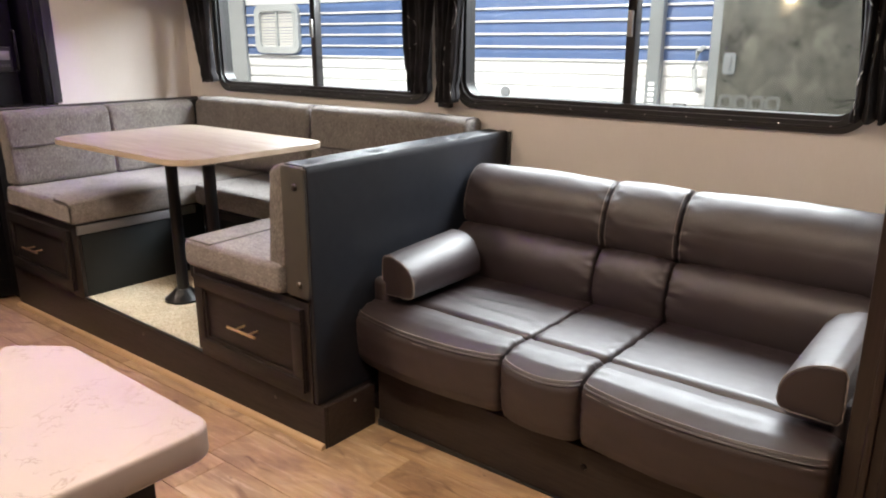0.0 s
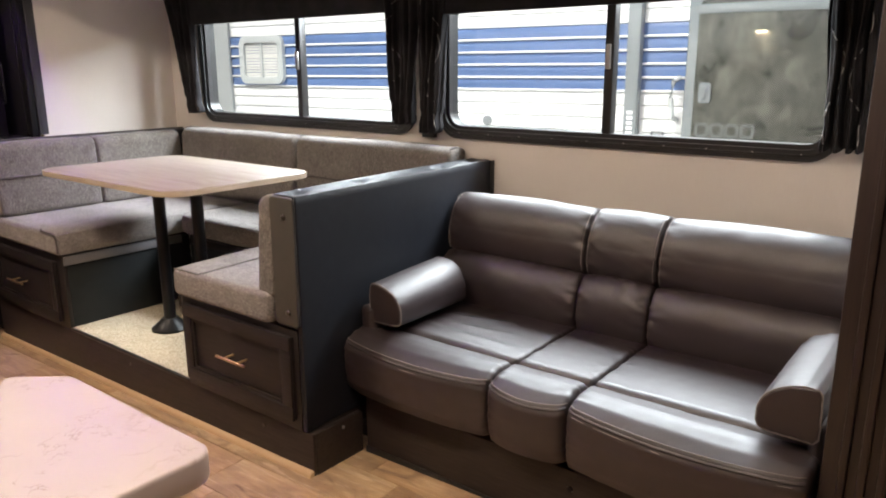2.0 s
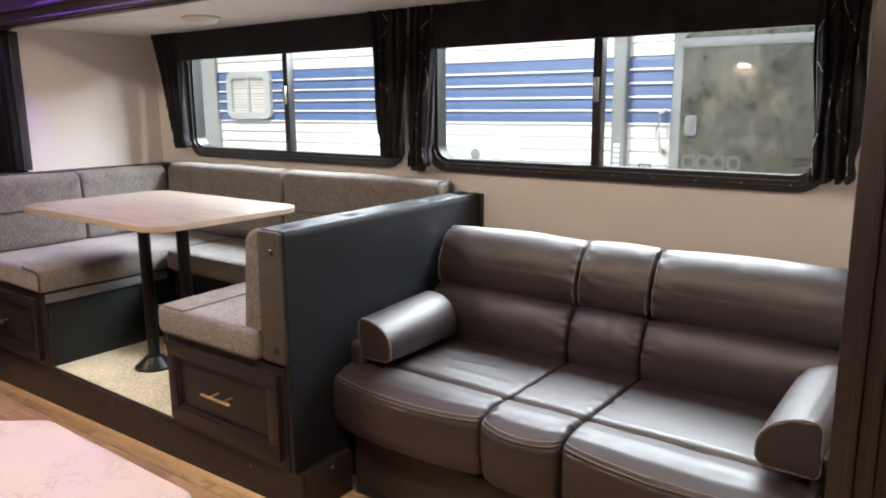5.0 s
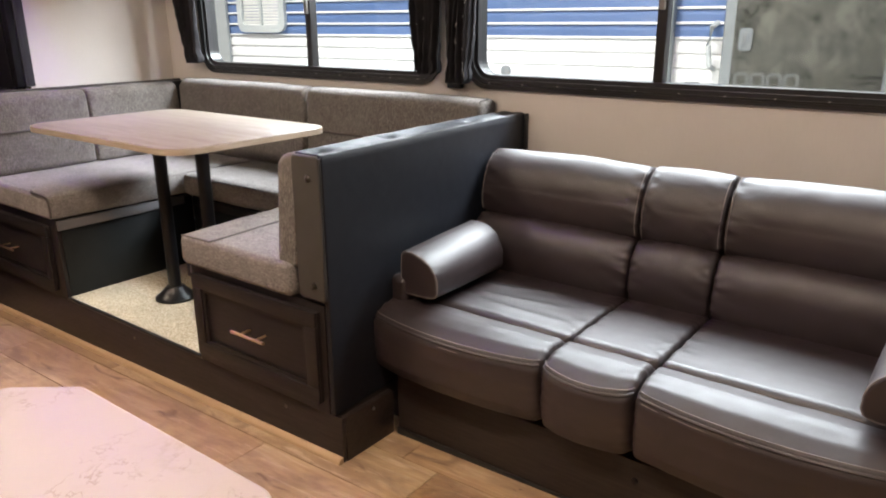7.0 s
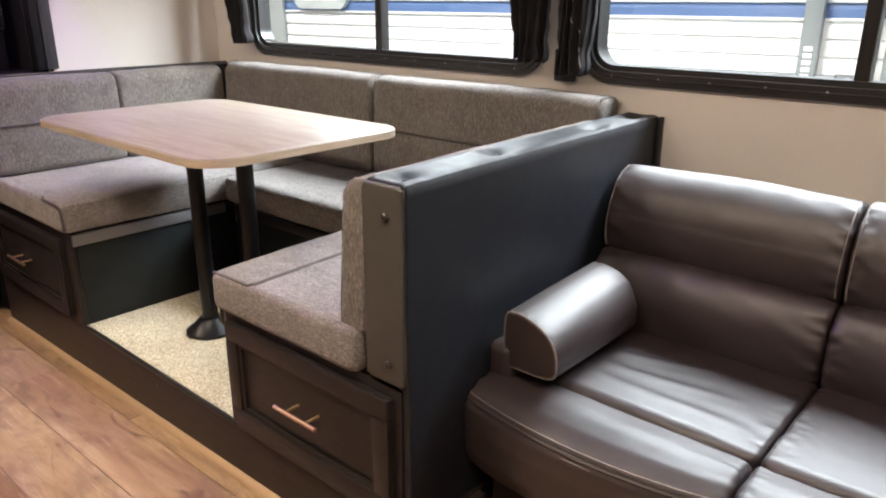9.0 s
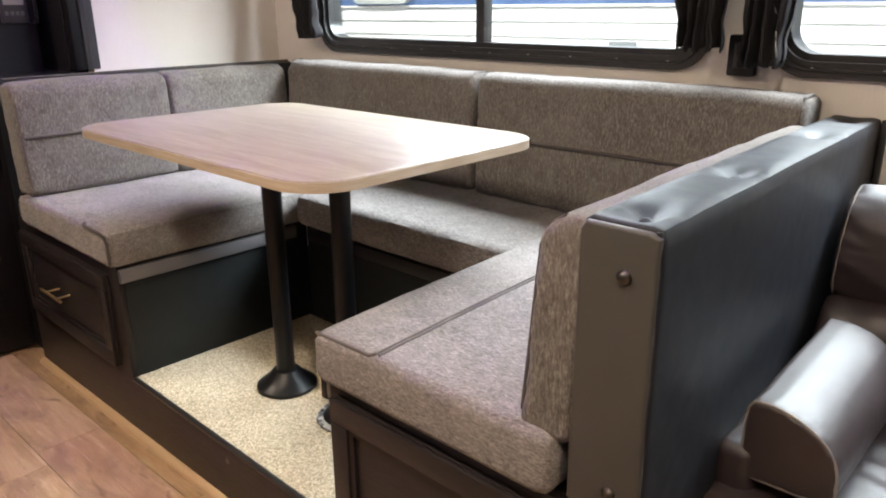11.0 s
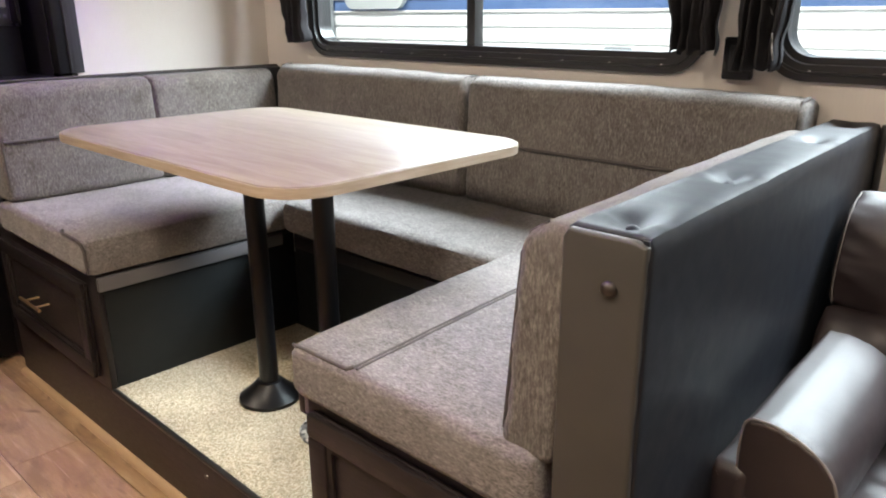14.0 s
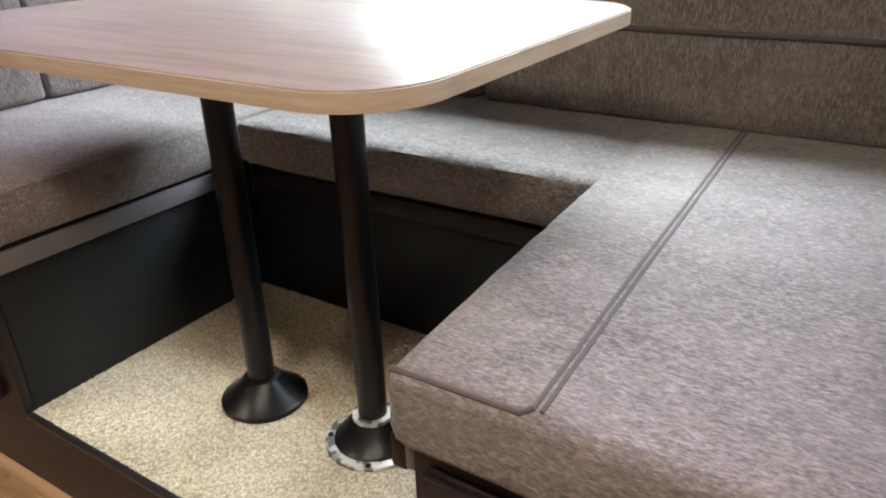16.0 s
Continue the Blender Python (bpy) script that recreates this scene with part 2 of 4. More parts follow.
def wall_paper():
    f = Mat("wall_panel", (0.66, 0.60, 0.545), 0.62, spec=0.3)
    linen = f.noise(320, 3, 0.6, f.stretch(1, 1, 0.12))
    broad = f.noise(2.2, 3)
    f.colour(f.mix(f.range(f.mix(0.75, linen, broad), 0.3, 0.7, 0, 1), (0.59, 0.54, 0.495), (0.665, 0.615, 0.568)))
    return f.bump((linen, 0.03, 0.001)).m


def ceiling_paint():
    f = Mat("ceiling_panel", (0.74, 0.71, 0.66), 0.7)
    f.colour(f.mix(f.range(f.noise(3, 3), 0.3, 0.7, 0, 1), (0.70, 0.67, 0.62), (0.77, 0.74, 0.69)))
    return f.bump((f.noise(200, 2), 0.05, 0.001)).m


WALL, CEILING = wall_paper(), ceiling_paint()


def plank_wood():
    f = Mat("floor_plank", (0.4, 0.25, 0.15), 0.36)
    info = f.node("ShaderNodeObjectInfo")
    shift = f.node("ShaderNodeVectorMath", i0=f.where, i1=(0, 0, 0))
    shift.operation = "ADD"
    off = f.node("ShaderNodeCombineXYZ", X=f.math("MULTIPLY", info.outputs["Random"], 37.0), Y=f.math("MULTIPLY", info.outputs["Random"], 11.0))
    f.t.links.new(off.outputs[0], shift.inputs[1])
    w = f.stretch(1.0, 9.0, 1.0, shift.outputs[0])
    figure = f.noise(3.2, 6, 0.6, w, 0.8)
    grain = f.noise(42, 4, 0.6, f.stretch(0.35, 9.0, 1.0, shift.outputs[0]))
    knots = f.noise(4.5, 2, 0.5, f.stretch(1.0, 2.6, 1.0, shift.outputs[0]), 1.2)
    cloud = f.noise(3.0, 5, 0.65, f.stretch(1.0, 2.2, 1.0, shift.outputs[0]), 0.6)
    streak = f.noise(7, 5, 0.6, f.stretch(0.5, 7.0, 1.0, shift.outputs[0]), 1.0)
    speck = f.noise(55, 3, 0.6, f.stretch(0.6, 1.6, 1.0, shift.outputs[0]))
    c = f.ramp(figure, (0.28, (0.37, 0.235, 0.125)), (0.5, (0.50, 0.352, 0.2)), (0.72, (0.59, 0.455, 0.29)))
    c = f.mix(f.range(grain, 0.4, 0.7, 0.0, 0.4), c, (0.36, 0.215, 0.125))
    c = f.mix(f.range(cloud, 0.47, 0.63, 0.0, 0.66), c, (0.25, 0.157, 0.105))
    c = f.mix(f.range(streak, 0.58, 0.72, 0.0, 0.55), c, (0.72, 0.56, 0.41))
    c = f.mix(f.range(knots, 0.62, 0.74, 0.0, 0.75), c, (0.15, 0.08, 0.05))
    c = f.mix(f.math("MULTIPLY", f.range(speck, 0.66, 0.72, 0.0, 0.8), f.range(cloud, 0.45, 0.6, 0.0, 1.0)), c, (0.09, 0.05, 0.035))
    c = f.mix(1.0, c, f.ramp(info.outputs["Random"], (0.0, (0.78, 0.72, 0.68)), (0.35, (0.95, 0.9, 0.86)), (0.7, (1.0, 1.0, 1.0)), (1.0, (1.04, 1.05, 1.06))), "MULTIPLY")
    f.colour(c).rough(f.range(figure, 0.3, 0.7, 0.3, 0.44)).bump((grain, 0.12, 0.001), (streak, 0.1, 0.001))
    return f.m


def oak_laminate():
    f = Mat("oak_laminate", (0.3, 0.26, 0.22), 0.3, spec=0.45)
    figure = f.noise(2.6, 6, 0.6, f.stretch(1.0, 9.0, 1.0), 0.7)
    grain = f.noise(40, 4, 0.6, f.stretch(0.4, 9.0, 1.0))
    c = f.ramp(figure, (0.3, (0.24, 0.2, 0.148)), (0.52, (0.31, 0.268, 0.205)), (0.75, (0.36, 0.322, 0.26)))
    c = f.mix(f.range(grain, 0.4, 0.7, 0.0, 0.35), c, (0.2, 0.158, 0.122))
    f.colour(c).rough(f.range(grain, 0.3, 0.7, 0.32, 0.39))
    return f.m


def oak_edge():
    f = Mat("oak_edge_band", (0.42, 0.27, 0.14), 0.3)
    f.colour(f.ramp(f.noise(30, 4, 0.6, f.stretch(0.3, 0.3, 4)), (0.3, (0.37, 0.292, 0.205)), (0.7, (0.5, 0.42, 0.325))))
    return f.m


def marble():
    f = Mat("marble_laminate", (0.78, 0.72, 0.68), 0.42)
    vein = f.math("ABSOLUTE", f.math("SUBTRACT", f.noise(4.0, 6, 0.6, bend=0.6), 0.5))
    mask = f.range(f.noise(8.0, 3), 0.47, 0.64, 0.0, 0.5)
    fine = f.math("ABSOLUTE", f.math("SUBTRACT", f.noise(17, 5, 0.6, bend=0.5), 0.5))
    c = f.mix(f.range(f.noise(3, 4), 0.3, 0.7, 0, 1), (0.43, 0.365, 0.355), (0.48, 0.42, 0.415))
    c = f.mix(f.math("MULTIPLY", f.range(vein, 0.0, 0.022, 1.0, 0.0), mask), c, (0.37, 0.29, 0.25))
    c = f.mix(f.math("MULTIPLY", f.range(fine, 0.0, 0.018, 0.55, 0.0), f.range(f.noise(13, 3), 0.52, 0.6, 0.0, 1.0)), c, (0.24, 0.155, 0.11))
    c = f.mix(f.range(f.noise(2.2, 4), 0.5, 0.7, 0.0, 0.35), c, (0.53, 0.465, 0.445))
    return f.colour(c).m


def carpet_pile():
    f = Mat("carpet_pile", (0.4, 0.34, 0.26), 0.95, spec=0.1)
    tuft = f.node("ShaderNodeTexVoronoi", Vector=f.where, Scale=270).outputs["Color"]
    speck = f.noise(480, 3, 0.7)
    c = f.ramp(f.mix(0.5, tuft, speck), (0.26, (0.27, 0.23, 0.155)), (0.5, (0.53, 0.47, 0.345)), (0.72, (0.76, 0.70, 0.56)))
    c = f.mix(f.range(f.noise(6, 3), 0.35, 0.7, 0, 0.3), c, (0.3, 0.24, 0.18))
    return f.colour(c).bump((speck, 0.6, 0.003)).m


def curtain_cloth():
    f = Mat("curtain_cloth", (0.014, 0.013, 0.014), 0.72, spec=0.15)
    weave = f.noise(400, 2)
    f.colour(f.mix(f.range(f.noise(12, 3), 0.3, 0.7, 0, 1), (0.011, 0.0102, 0.0112), (0.025, 0.0232, 0.025))).bump((weave, 0.2, 0.001))
    return f.m


PLANK, OAK, OAK_EDGE, MARBLE, CARPET, CURTAIN = plank_wood(), oak_laminate(), oak_edge(), marble(), carpet_pile(), curtain_cloth()
SILVER_THREAD = Mat("silver_thread", (0.3, 0.29, 0.28), 0.4, 0.3).m
SHOE_WOOD = Mat("shoe_wood", (0.5, 0.34, 0.2), 0.42).m
SUBFLOOR = Mat("floor_joint", (0.05, 0.032, 0.022), 0.7).m


def siding(name, base):
    f = Mat(name, base, 0.24)
    streak = f.noise(3, 4, 0.6, f.stretch(0.5, 1, 8))
    f.colour(f.mix(f.range(streak, 0.35, 0.75, 0, 0.5), base, [c * 0.75 for c in base]))
    return f.m


SIDING_WHITE, SIDING_BLUE = siding("siding_white", (0.78, 0.78, 0.77)), siding("siding_blue", (0.105, 0.168, 0.335))
ALUMINIUM = siding("aluminium_trim", (0.215, 0.235, 0.24))
POST_PALE = siding("post_pale", (0.38, 0.39, 0.385))
GREY_PAINT = siding("grey_paint", (0.2, 0.21, 0.215))
BADGE = Mat("badge_film", (0.11, 0.115, 0.11), 0.4).m


def dirty_glass():
    """Tinted glass under a dried film: cloudy blotches, thin wiping scratches, water specks."""
    f = Mat("dirty_door_glass", (0.05, 0.055, 0.055), 0.2)
    slant = f.node("ShaderNodeMapping", Vector=f.where)
    slant.inputs["Rotation"].default_value, slant.inputs["Scale"].default_value = (0, 0.5, 0), (5.0, 1.0, 0.9)
    streak = f.noise(15, 8, 0.75, slant.outputs[0], 0.5)
    film = f.noise(6.5, 6, 0.7, bend=0.4)
    speck = f.noise(90, 3, 0.7)
    c = f.ramp(f.mix(0.68, streak, film), (0.38, (0.026, 0.028, 0.023)), (0.5, (0.062, 0.063, 0.051)), (0.62, (0.14, 0.138, 0.113)))
    c = f.mix(f.range(speck, 0.62, 0.72, 0.0, 0.5), c, (0.22, 0.22, 0.195))
    f.colour(c).rough(f.range(film, 0.3, 0.7, 0.18, 0.5))
    return f.m


def clear_glass():
    m = bpy.data.materials.new("window_glass")
    m.use_nodes = True
    t = m.node_tree
    t.nodes.remove(t.nodes["Principled BSDF"])
    thin, gloss, mix, rim, power, scale = [t.nodes.new("ShaderNode" + k) for k in ("BsdfTransparent", "BsdfGlossy", "MixShader", "LayerWeight", "Math", "Math")]
    thin.inputs[0].default_value = (0.93, 0.95, 0.94, 1)
    gloss.inputs["Roughness"].default_value = 0.02
    power.operation, scale.operation = "POWER", "MULTIPLY_ADD"
    power.inputs[1].default_value, scale.inputs[1].default_value, scale.inputs[2].default_value = 5.0, 0.8, 0.03
    t.links.new(rim.outputs["Facing"], power.inputs[0])
    t.links.new(power.outputs[0], scale.inputs[0])
    t.links.new(scale.outputs[0], mix.inputs[0])
    t.links.new(thin.outputs[0], mix.inputs[1])
    t.links.new(gloss.outputs[0], mix.inputs[2])
    t.links.new(mix.outputs[0], t.nodes["Material Output"].inputs[0])
    return m


def glow(name, colour, strength):
    f = Mat(name, colour, 0.5)
    f.b.inputs["Emission Color"].default_value = (*colour, 1)
    f.b.inputs["Emission Strength"].default_value = strength
    return f.m


DOOR_GLASS, GLASS = dirty_glass(), clear_glass()
LAMP_GLOW = glow("lamp_diffuser", (1.0, 0.82, 0.64), 120.0)
HOOD_GLOW = glow("kitchen_lamp_diffuser", (1.0, 0.8, 0.55), 45.0)
LED_GLOW = glow("led_strip", (0.32, 0.10, 1.0), 24.0)
BLIND = siding("blind_slat", (0.72, 0.72, 0.69))
WINDOW_GREY = siding("window_frame_grey", (0.5, 0.525, 0.52))
GROUND = siding("gravel_ground", (0.3, 0.28, 0.26))
LABEL_WHITE = Mat("label_white", (0.75, 0.75, 0.74), 0.5).m
LABEL_ORANGE = Mat("label_orange", (0.6, 0.3, 0.12), 0.5).m

# ---- the setting ----
LX, RX, WY, CZ = -4.385, -0.49, 2.73, 1.755   # slide-out: side walls, window wall, ceiling
FY = 1.9                                       # the slide-out's opening in the long wall
WINDOWS = ((-4.06, -2.47, -3.25), (-2.305, -0.735, -1.53))
SILL, HEAD = 1.085, 1.70


def window_wall():
    """The outer wall with two rounded openings, built as strips that butt on each other."""
    bm = bmesh.new()
    y0, y1 = WY, WY + 0.05
    box(LX - 0.05, y0, 0.2, RX + 0.05, y1, SILL, 0, bm)
    box(LX - 0.05, y0, HEAD, RX + 0.05, y1, CZ + 0.08, 0, bm)
    box(LX - 0.05, y0, SILL, WINDOWS[0][0], y1, HEAD, 0, bm)
    box(WINDOWS[0][1], y0, SILL, WINDOWS[1][0], y1, HEAD, 0, bm)
    box(WINDOWS[1][1], y0, SILL, RX + 0.05, y1, HEAD, 0, bm)
    for x0, x1, _ in WINDOWS:
        for cx, s in ((x0, 1), (x1, -1)):
            for cz, q in ((SILL, 1), (HEAD, -1)):
                r, n = 0.09, 8
                arc = [(cx + s * (r - r * math.cos(radians(90 * k / n))), cz + q * (r - r * math.sin(radians(90 * k / n)))) for k in range(n + 1)]
                slab([(cx, cz)] + arc, y0, y1, lambda u, v, w: (u, w, v), 0, bm)
    return tagged(part("wall_north", bm, WALL), "cream linen-textured wall panel with two window openings", "wall", kind="structure")


window_wall()
for name, b, m, label in (
        ("wall_west", (LX - 0.05, FY + 0.04, 0.2, LX, WY, CZ + 0.08), WALL, "cream wall panel at the end of the dinette"),
        ("wall_east", (RX, FY, 0.0, RX + 0.05, WY, CZ + 0.08), WALL, "cream end wall beside the sofa"),
        ("ceiling_slide", (LX - 0.05, FY - 0.02, CZ, RX + 0.05, WY + 0.05, CZ + 0.05), CEILING, "off-white panel ceiling of the slide-out"),
        ("ceiling_main", (-6.2, -1.6, 2.1, 1.8, FY + 0.1, 2.15), CEILING, "off-white ceiling of the main room"),
        ("wall_south", (-6.2, -1.65, 0.0, 1.8, -1.6, 2.1), WALL, "cream wall behind the kitchen side"),
        ("wall_far_west", (-6.25, -1.6, 0.0, -6.2, FY + 0.8, 2.1), WALL, "cream end wall"),
        ("wall_far_east", (1.8, -1.6, 0.0, 1.85, FY + 0.1, 2.1), WALL, "cream end wall"),
        ("wall_long_east", (-0.26, FY, 0.0, 1.8, FY + 0.06, 2.1), WALL, "cream long wall beside the slide-out"),
        ("wall_long_west", (-6.2, FY + 0.7, 0.0, -5.3, FY + 0.76, 2.1), WALL, "cream long wall beyond the tall cabinet"),
        ("wall_over_slide", (-5.3, FY + 0.005, CZ + 0.05, -0.26, FY + 0.05, 2.1), WALL, "wall above the slide-out opening")):
    tagged(part(name, box(*b, 0.0), m, smooth=False), label, "ceiling" if "ceiling" in name else "wall", kind="structure")

floor = tagged(part("floor", box(-6.2, -1.6, -0.06, 1.8, WY, -0.009, 0), SUBFLOOR, smooth=False), "warm brown wood-look plank floor", "floor", kind="structure")


def fascia():
    """The dark moulded surround of the slide-out's opening."""
    t = thing("slide_fascia", -2.4, FY, 0, "dark brown wood moulding round the slide-out opening", "trim", kind="structure")
    # upright on the east side, with raised flutes
    bm = box(-0.535, FY - 0.055, 0.0, -0.24, FY - 0.002, 2.1, 0.004)
    part("east_upright", bm, FASCIA_UPRIGHT, t)
    for x in (-0.50, -0.462, -0.424, -0.386, -0.33):
        part("flute", box(x, FY - 0.066, 0.0, x + 0.017, FY - 0.0545, 2.1, 0.004), FASCIA_UPRIGHT, t)
    part("west_upright", box(LX - 0.045, FY + 0.016, 1.03, LX + 0.006, FY + 0.063, CZ - 0.021, 0.003), RAIL_WOOD, t)
    part("jamb_bead", box(LX + 0.0065, FY + 0.0165, 1.03, LX + 0.011, FY + 0.0225, CZ - 0.021, 0.0015), RAIL_WOOD, t)
    bm = box(-5.3, FY - 0.05, 1.735, -0.536, FY - 0.002, 2.1, 0.004)
    part("header", bm, FASCIA, t)
    for z in (1.742, 1.80, 1.98, 2.06):
        part("header_bead", box(-5.3, FY - 0.066, z, -0.54, FY - 0.0495, z + 0.018, 0.005), FASCIA, t)
    return t


RAIL_WOOD = dark_wood("rail_wood", (0.042, 0.041, 0.043), 0.42, (6, 14, 0.8), 0.3)
fascia()


def window(i, x0, x1, xm):
    t = thing("window_%d" % i, (x0 + x1) / 2, WY, SILL, "black-framed sliding trailer window with rounded corners", "window", kind="structure")
    place = lambda u, v, w: (u, w, v)
    o, n = 0.012, 8
    rim = ring_frame(rounded(x0 - o, SILL - o - 0.004, x1 + o, HEAD + o, 0.1, n), rounded(x0 + 0.022, SILL + 0.022, x1 - 0.022, HEAD - 0.022, 0.075, n), WY - 0.016, WY - 0.002, place)
    part("clamp_ring", rim, FRAME_BLACK, t)
    part("inner_frame", ring_frame(rounded(x0 + 0.002, SILL + 0.002, x1 - 0.002, HEAD - 0.002, 0.088, n), rounded(x0 + 0.036, SILL + 0.038, x1 - 0.036, HEAD - 0.036, 0.062, n), WY - 0.0015, WY + 0.06, place), FRAME_BLACK, t)
    bead = tube([(u, WY - 0.017, v) for u, v in rounded(x0 + 0.004, SILL + 0.003, x1 - 0.004, HEAD - 0.004, 0.09, n)], 0.004, closed=True)
    part("bead", bead, FRAME_BLACK, t)
    part("meeting_stile", box(xm - 0.018, WY + 0.006, SILL + 0.036, xm + 0.018, WY + 0.05, HEAD - 0.034, 0.004), FRAME_BLACK, t)
    latch = part("slider_latch", box(xm - 0.010, WY - 0.008, 1.36, xm + 0.010, WY + 0.008, 1.45, 0.004), SCREW, t, "grey plastic slider latch")
    for a, b, y in ((x0 + 0.03, xm, WY + 0.02), (xm, x1 - 0.03, WY + 0.036)):
        p = part("pane", box(a, y, SILL + 0.03, b, y + 0.004, HEAD - 0.03, 0), GLASS, t, smooth=False)
        p.visible_shadow = False
    k = int((x1 - x0 - 0.2) / 0.15)
    for j in range(k + 1):
        x = x0 + 0.1 + j * (x1 - x0 - 0.2) / k
        ob = part("screw", lathe([(0.004, 0), (0.004, 0.002), (0.002, 0.003)], x, WY - 0.0, 0, 8), SCREW, t)
        ob.data.transform(Matrix.Translation((x, WY - 0.016, SILL + 0.006)) @ Matrix.Rotation(radians(90), 4, "X") @ Matrix.Translation((-x, -WY, 0)))
    return t


for i, w in enumerate(WINDOWS):
    window(i + 1, *w)


def valance(x0, x1, z0):
    t = thing("window_valance", (x0 + x1) / 2, WY, 1.6, "black padded fabric valance over the window", "valance", "valances over the windows")
    part("front_board", box(x0, WY - 0.095, z0, x1, WY - 0.075, CZ - 0.004, 0.006), CURTAIN, t)
    part("end_board", box(x0, WY - 0.074, z0 + 0.002, x0 + 0.015, WY - 0.002, CZ - 0.004, 0.002), CURTAIN, t)
    part("end_board", box(x1 - 0.015, WY - 0.074, z0 + 0.002, x1, WY - 0.002, CZ - 0.004, 0.002), CURTAIN, t)


valance(-4.05, -2.55, 1.602)
valance(-2.23, -0.78, 1.58)


def curtain(x0, x1, b0, b1, z1, folds, seed, label, thread=(), lean=0.0):
    """Pleated panel that hangs from the ceiling track and is gathered towards its hem."""
    t = thing("curtain", (b0 + b1) / 2, WY - 0.07, z1, label, "curtain", "curtains beside the windows")
    rnd = random.Random(seed)
    ph = [rnd.uniform(0, 6.28) for _ in range(6)]
    nu, nv, top = 90, 44, CZ - 0.002

    def spot(u, v, off=0.0):
        e = v ** 0.8
        a, b = x0 + (b0 - x0) * e, x1 + (b1 - x1) * e
        pinch = 1.0 + 0.05 * math.exp(-((v - 0.97) / 0.03) ** 2) - 0.10 * math.exp(-((v - 0.9) / 0.05) ** 2)
        x = (a + b) / 2 + (u - 0.5) * (b - a) * pinch + 0.004 * math.sin(9 * v + ph[4] + 7 * u)
        amp = 0.012 + 0.012 * v
        y = WY - 0.085 - 0.03 * v * lean + amp * math.sin(folds * math.tau * u + ph[0] + 1.2 * math.sin(2.2 * v + ph[1])) + 0.35 * amp * math.sin(folds * 2.3 * math.tau * u + ph[2] + 3 * v) \
            + 0.003 * math.sin(60 * v + 9 * u + ph[3]) * v
        return (x, min(y, WY - 0.03) - off, top + (z1 - top) * v + 0.006 * math.sin(folds * 6.28 * u + ph[5]) * (v > 0.99))

    bm = bmesh.new()
    g = [[bm.verts.new(spot(i / nu, j / nv)) for i in range(nu + 1)] for j in range(nv + 1)]
    for j in range(nv):
        for i in range(nu):
            bm.faces.new((g[j][i], g[j][i + 1], g[j + 1][i + 1], g[j + 1][i]))
    ob = part("cloth", bm, CURTAIN, t)
    s = ob.modifiers.new("thickness", "SOLIDIFY")
    s.thickness = 0.0025
    for u0, phase in thread:
        pts = [spot(min(max(u0 + 0.2 * math.sin(v * 12.5 + phase) * (1 - 0.2 * v), 0.02), 0.98), v, 0.003) for v in np.linspace(0.02, 0.97, 90)]
        part("embroidery", tube(pts, 0.0018, seg=5), SILVER_THREAD, t, "silver embroidered wave line")
    return t


curtain(-4.29, -4.0, -4.115, -3.99, 1.125, 4, 3, "narrow black pleated curtain drawn beside the window")
curtain(-2.585, -2.36, -2.50, -2.388, 1.13, 4, 5, "black pleated curtain gathered beside the window", ((0.25, 0.4),), 0.6)
curtain(-2.365, -2.20, -2.345, -2.245, 1.10, 4, 8, "black pleated curtain with silver wave embroidery", ((0.72, 2.0),), 0.6)
curtain(-0.80, -0.65, -0.77, -0.645, 1.12, 4, 13, "black pleated curtain with silver wave embroidery", ((0.22, 0.0), (0.7, 2.6)), 0.4)


def outlet_box():
    t = thing("wall_outlet", -2.36, WY, 1.12, "small black plastic outlet box on the wall", "outlet")
    part("back_plate", box(-2.405, WY - 0.03, 1.065, -2.335, WY - 0.002, 1.165, 0.006), BLACK_METAL, t)
    part("socket", box(-2.388, WY - 0.034, 1.085, -2.352, WY - 0.0295, 1.145, 0.003), FRAME_BLACK, t)


outlet_box()


def dome_lamp(x, y, z, material, label, name="ceiling_lamp"):
    t = thing(name, x, y, z, label, "ceiling lamp")
    part("rim", lathe([(0.085, 0.0), (0.088, -0.008), (0.082, -0.014), (0.06, -0.012)], x, y, z - 0.001, 40), WHITE_PLASTIC, t)
    part("diffuser", lathe([(0.074, -0.012), (0.066, -0.022), (0.04, -0.03), (0.006, -0.033)], x, y, z - 0.001, 40), material, t)


dome_lamp(-3.3, 2.3, CZ, WHITE_PLASTIC, "round white plastic ceiling lamp, switched off")
# unseen lamps added for the room's warm light; number and places are assumed
for x, y in ((-0.85, 0.95), (-1.9, 0.95), (-2.8, 0.8), (-4.2, 0.85)):
    dome_lamp(x, y, 2.1, LAMP_GLOW, "round warm ceiling lamp added out of view")
led = thing("led_strip", -3.7, 1.66, 2.07, "purple LED strip along the ceiling beside the slide-out", "light strip")
part("emitter", box(-5.0, 1.65, 2.084, -2.4, 1.67, 2.098, 0.002), LED_GLOW, led)
hood = thing("wall_lamp", -2.2, -1.59, 1.64, "small warm kitchen lamp on the wall", "wall lamp")
part("housing", box(-2.275, -1.599, 1.672, -2.125, -1.50, 1.70, 0.004), WHITE_PLASTIC, hood)
part("diffuser", loft(rounded(-1.58, 1.654, -1.53, 1.6715, 0.008), -2.245, -2.155, along_x, 0.008, 8, 28), HOOD_GLOW, hood)


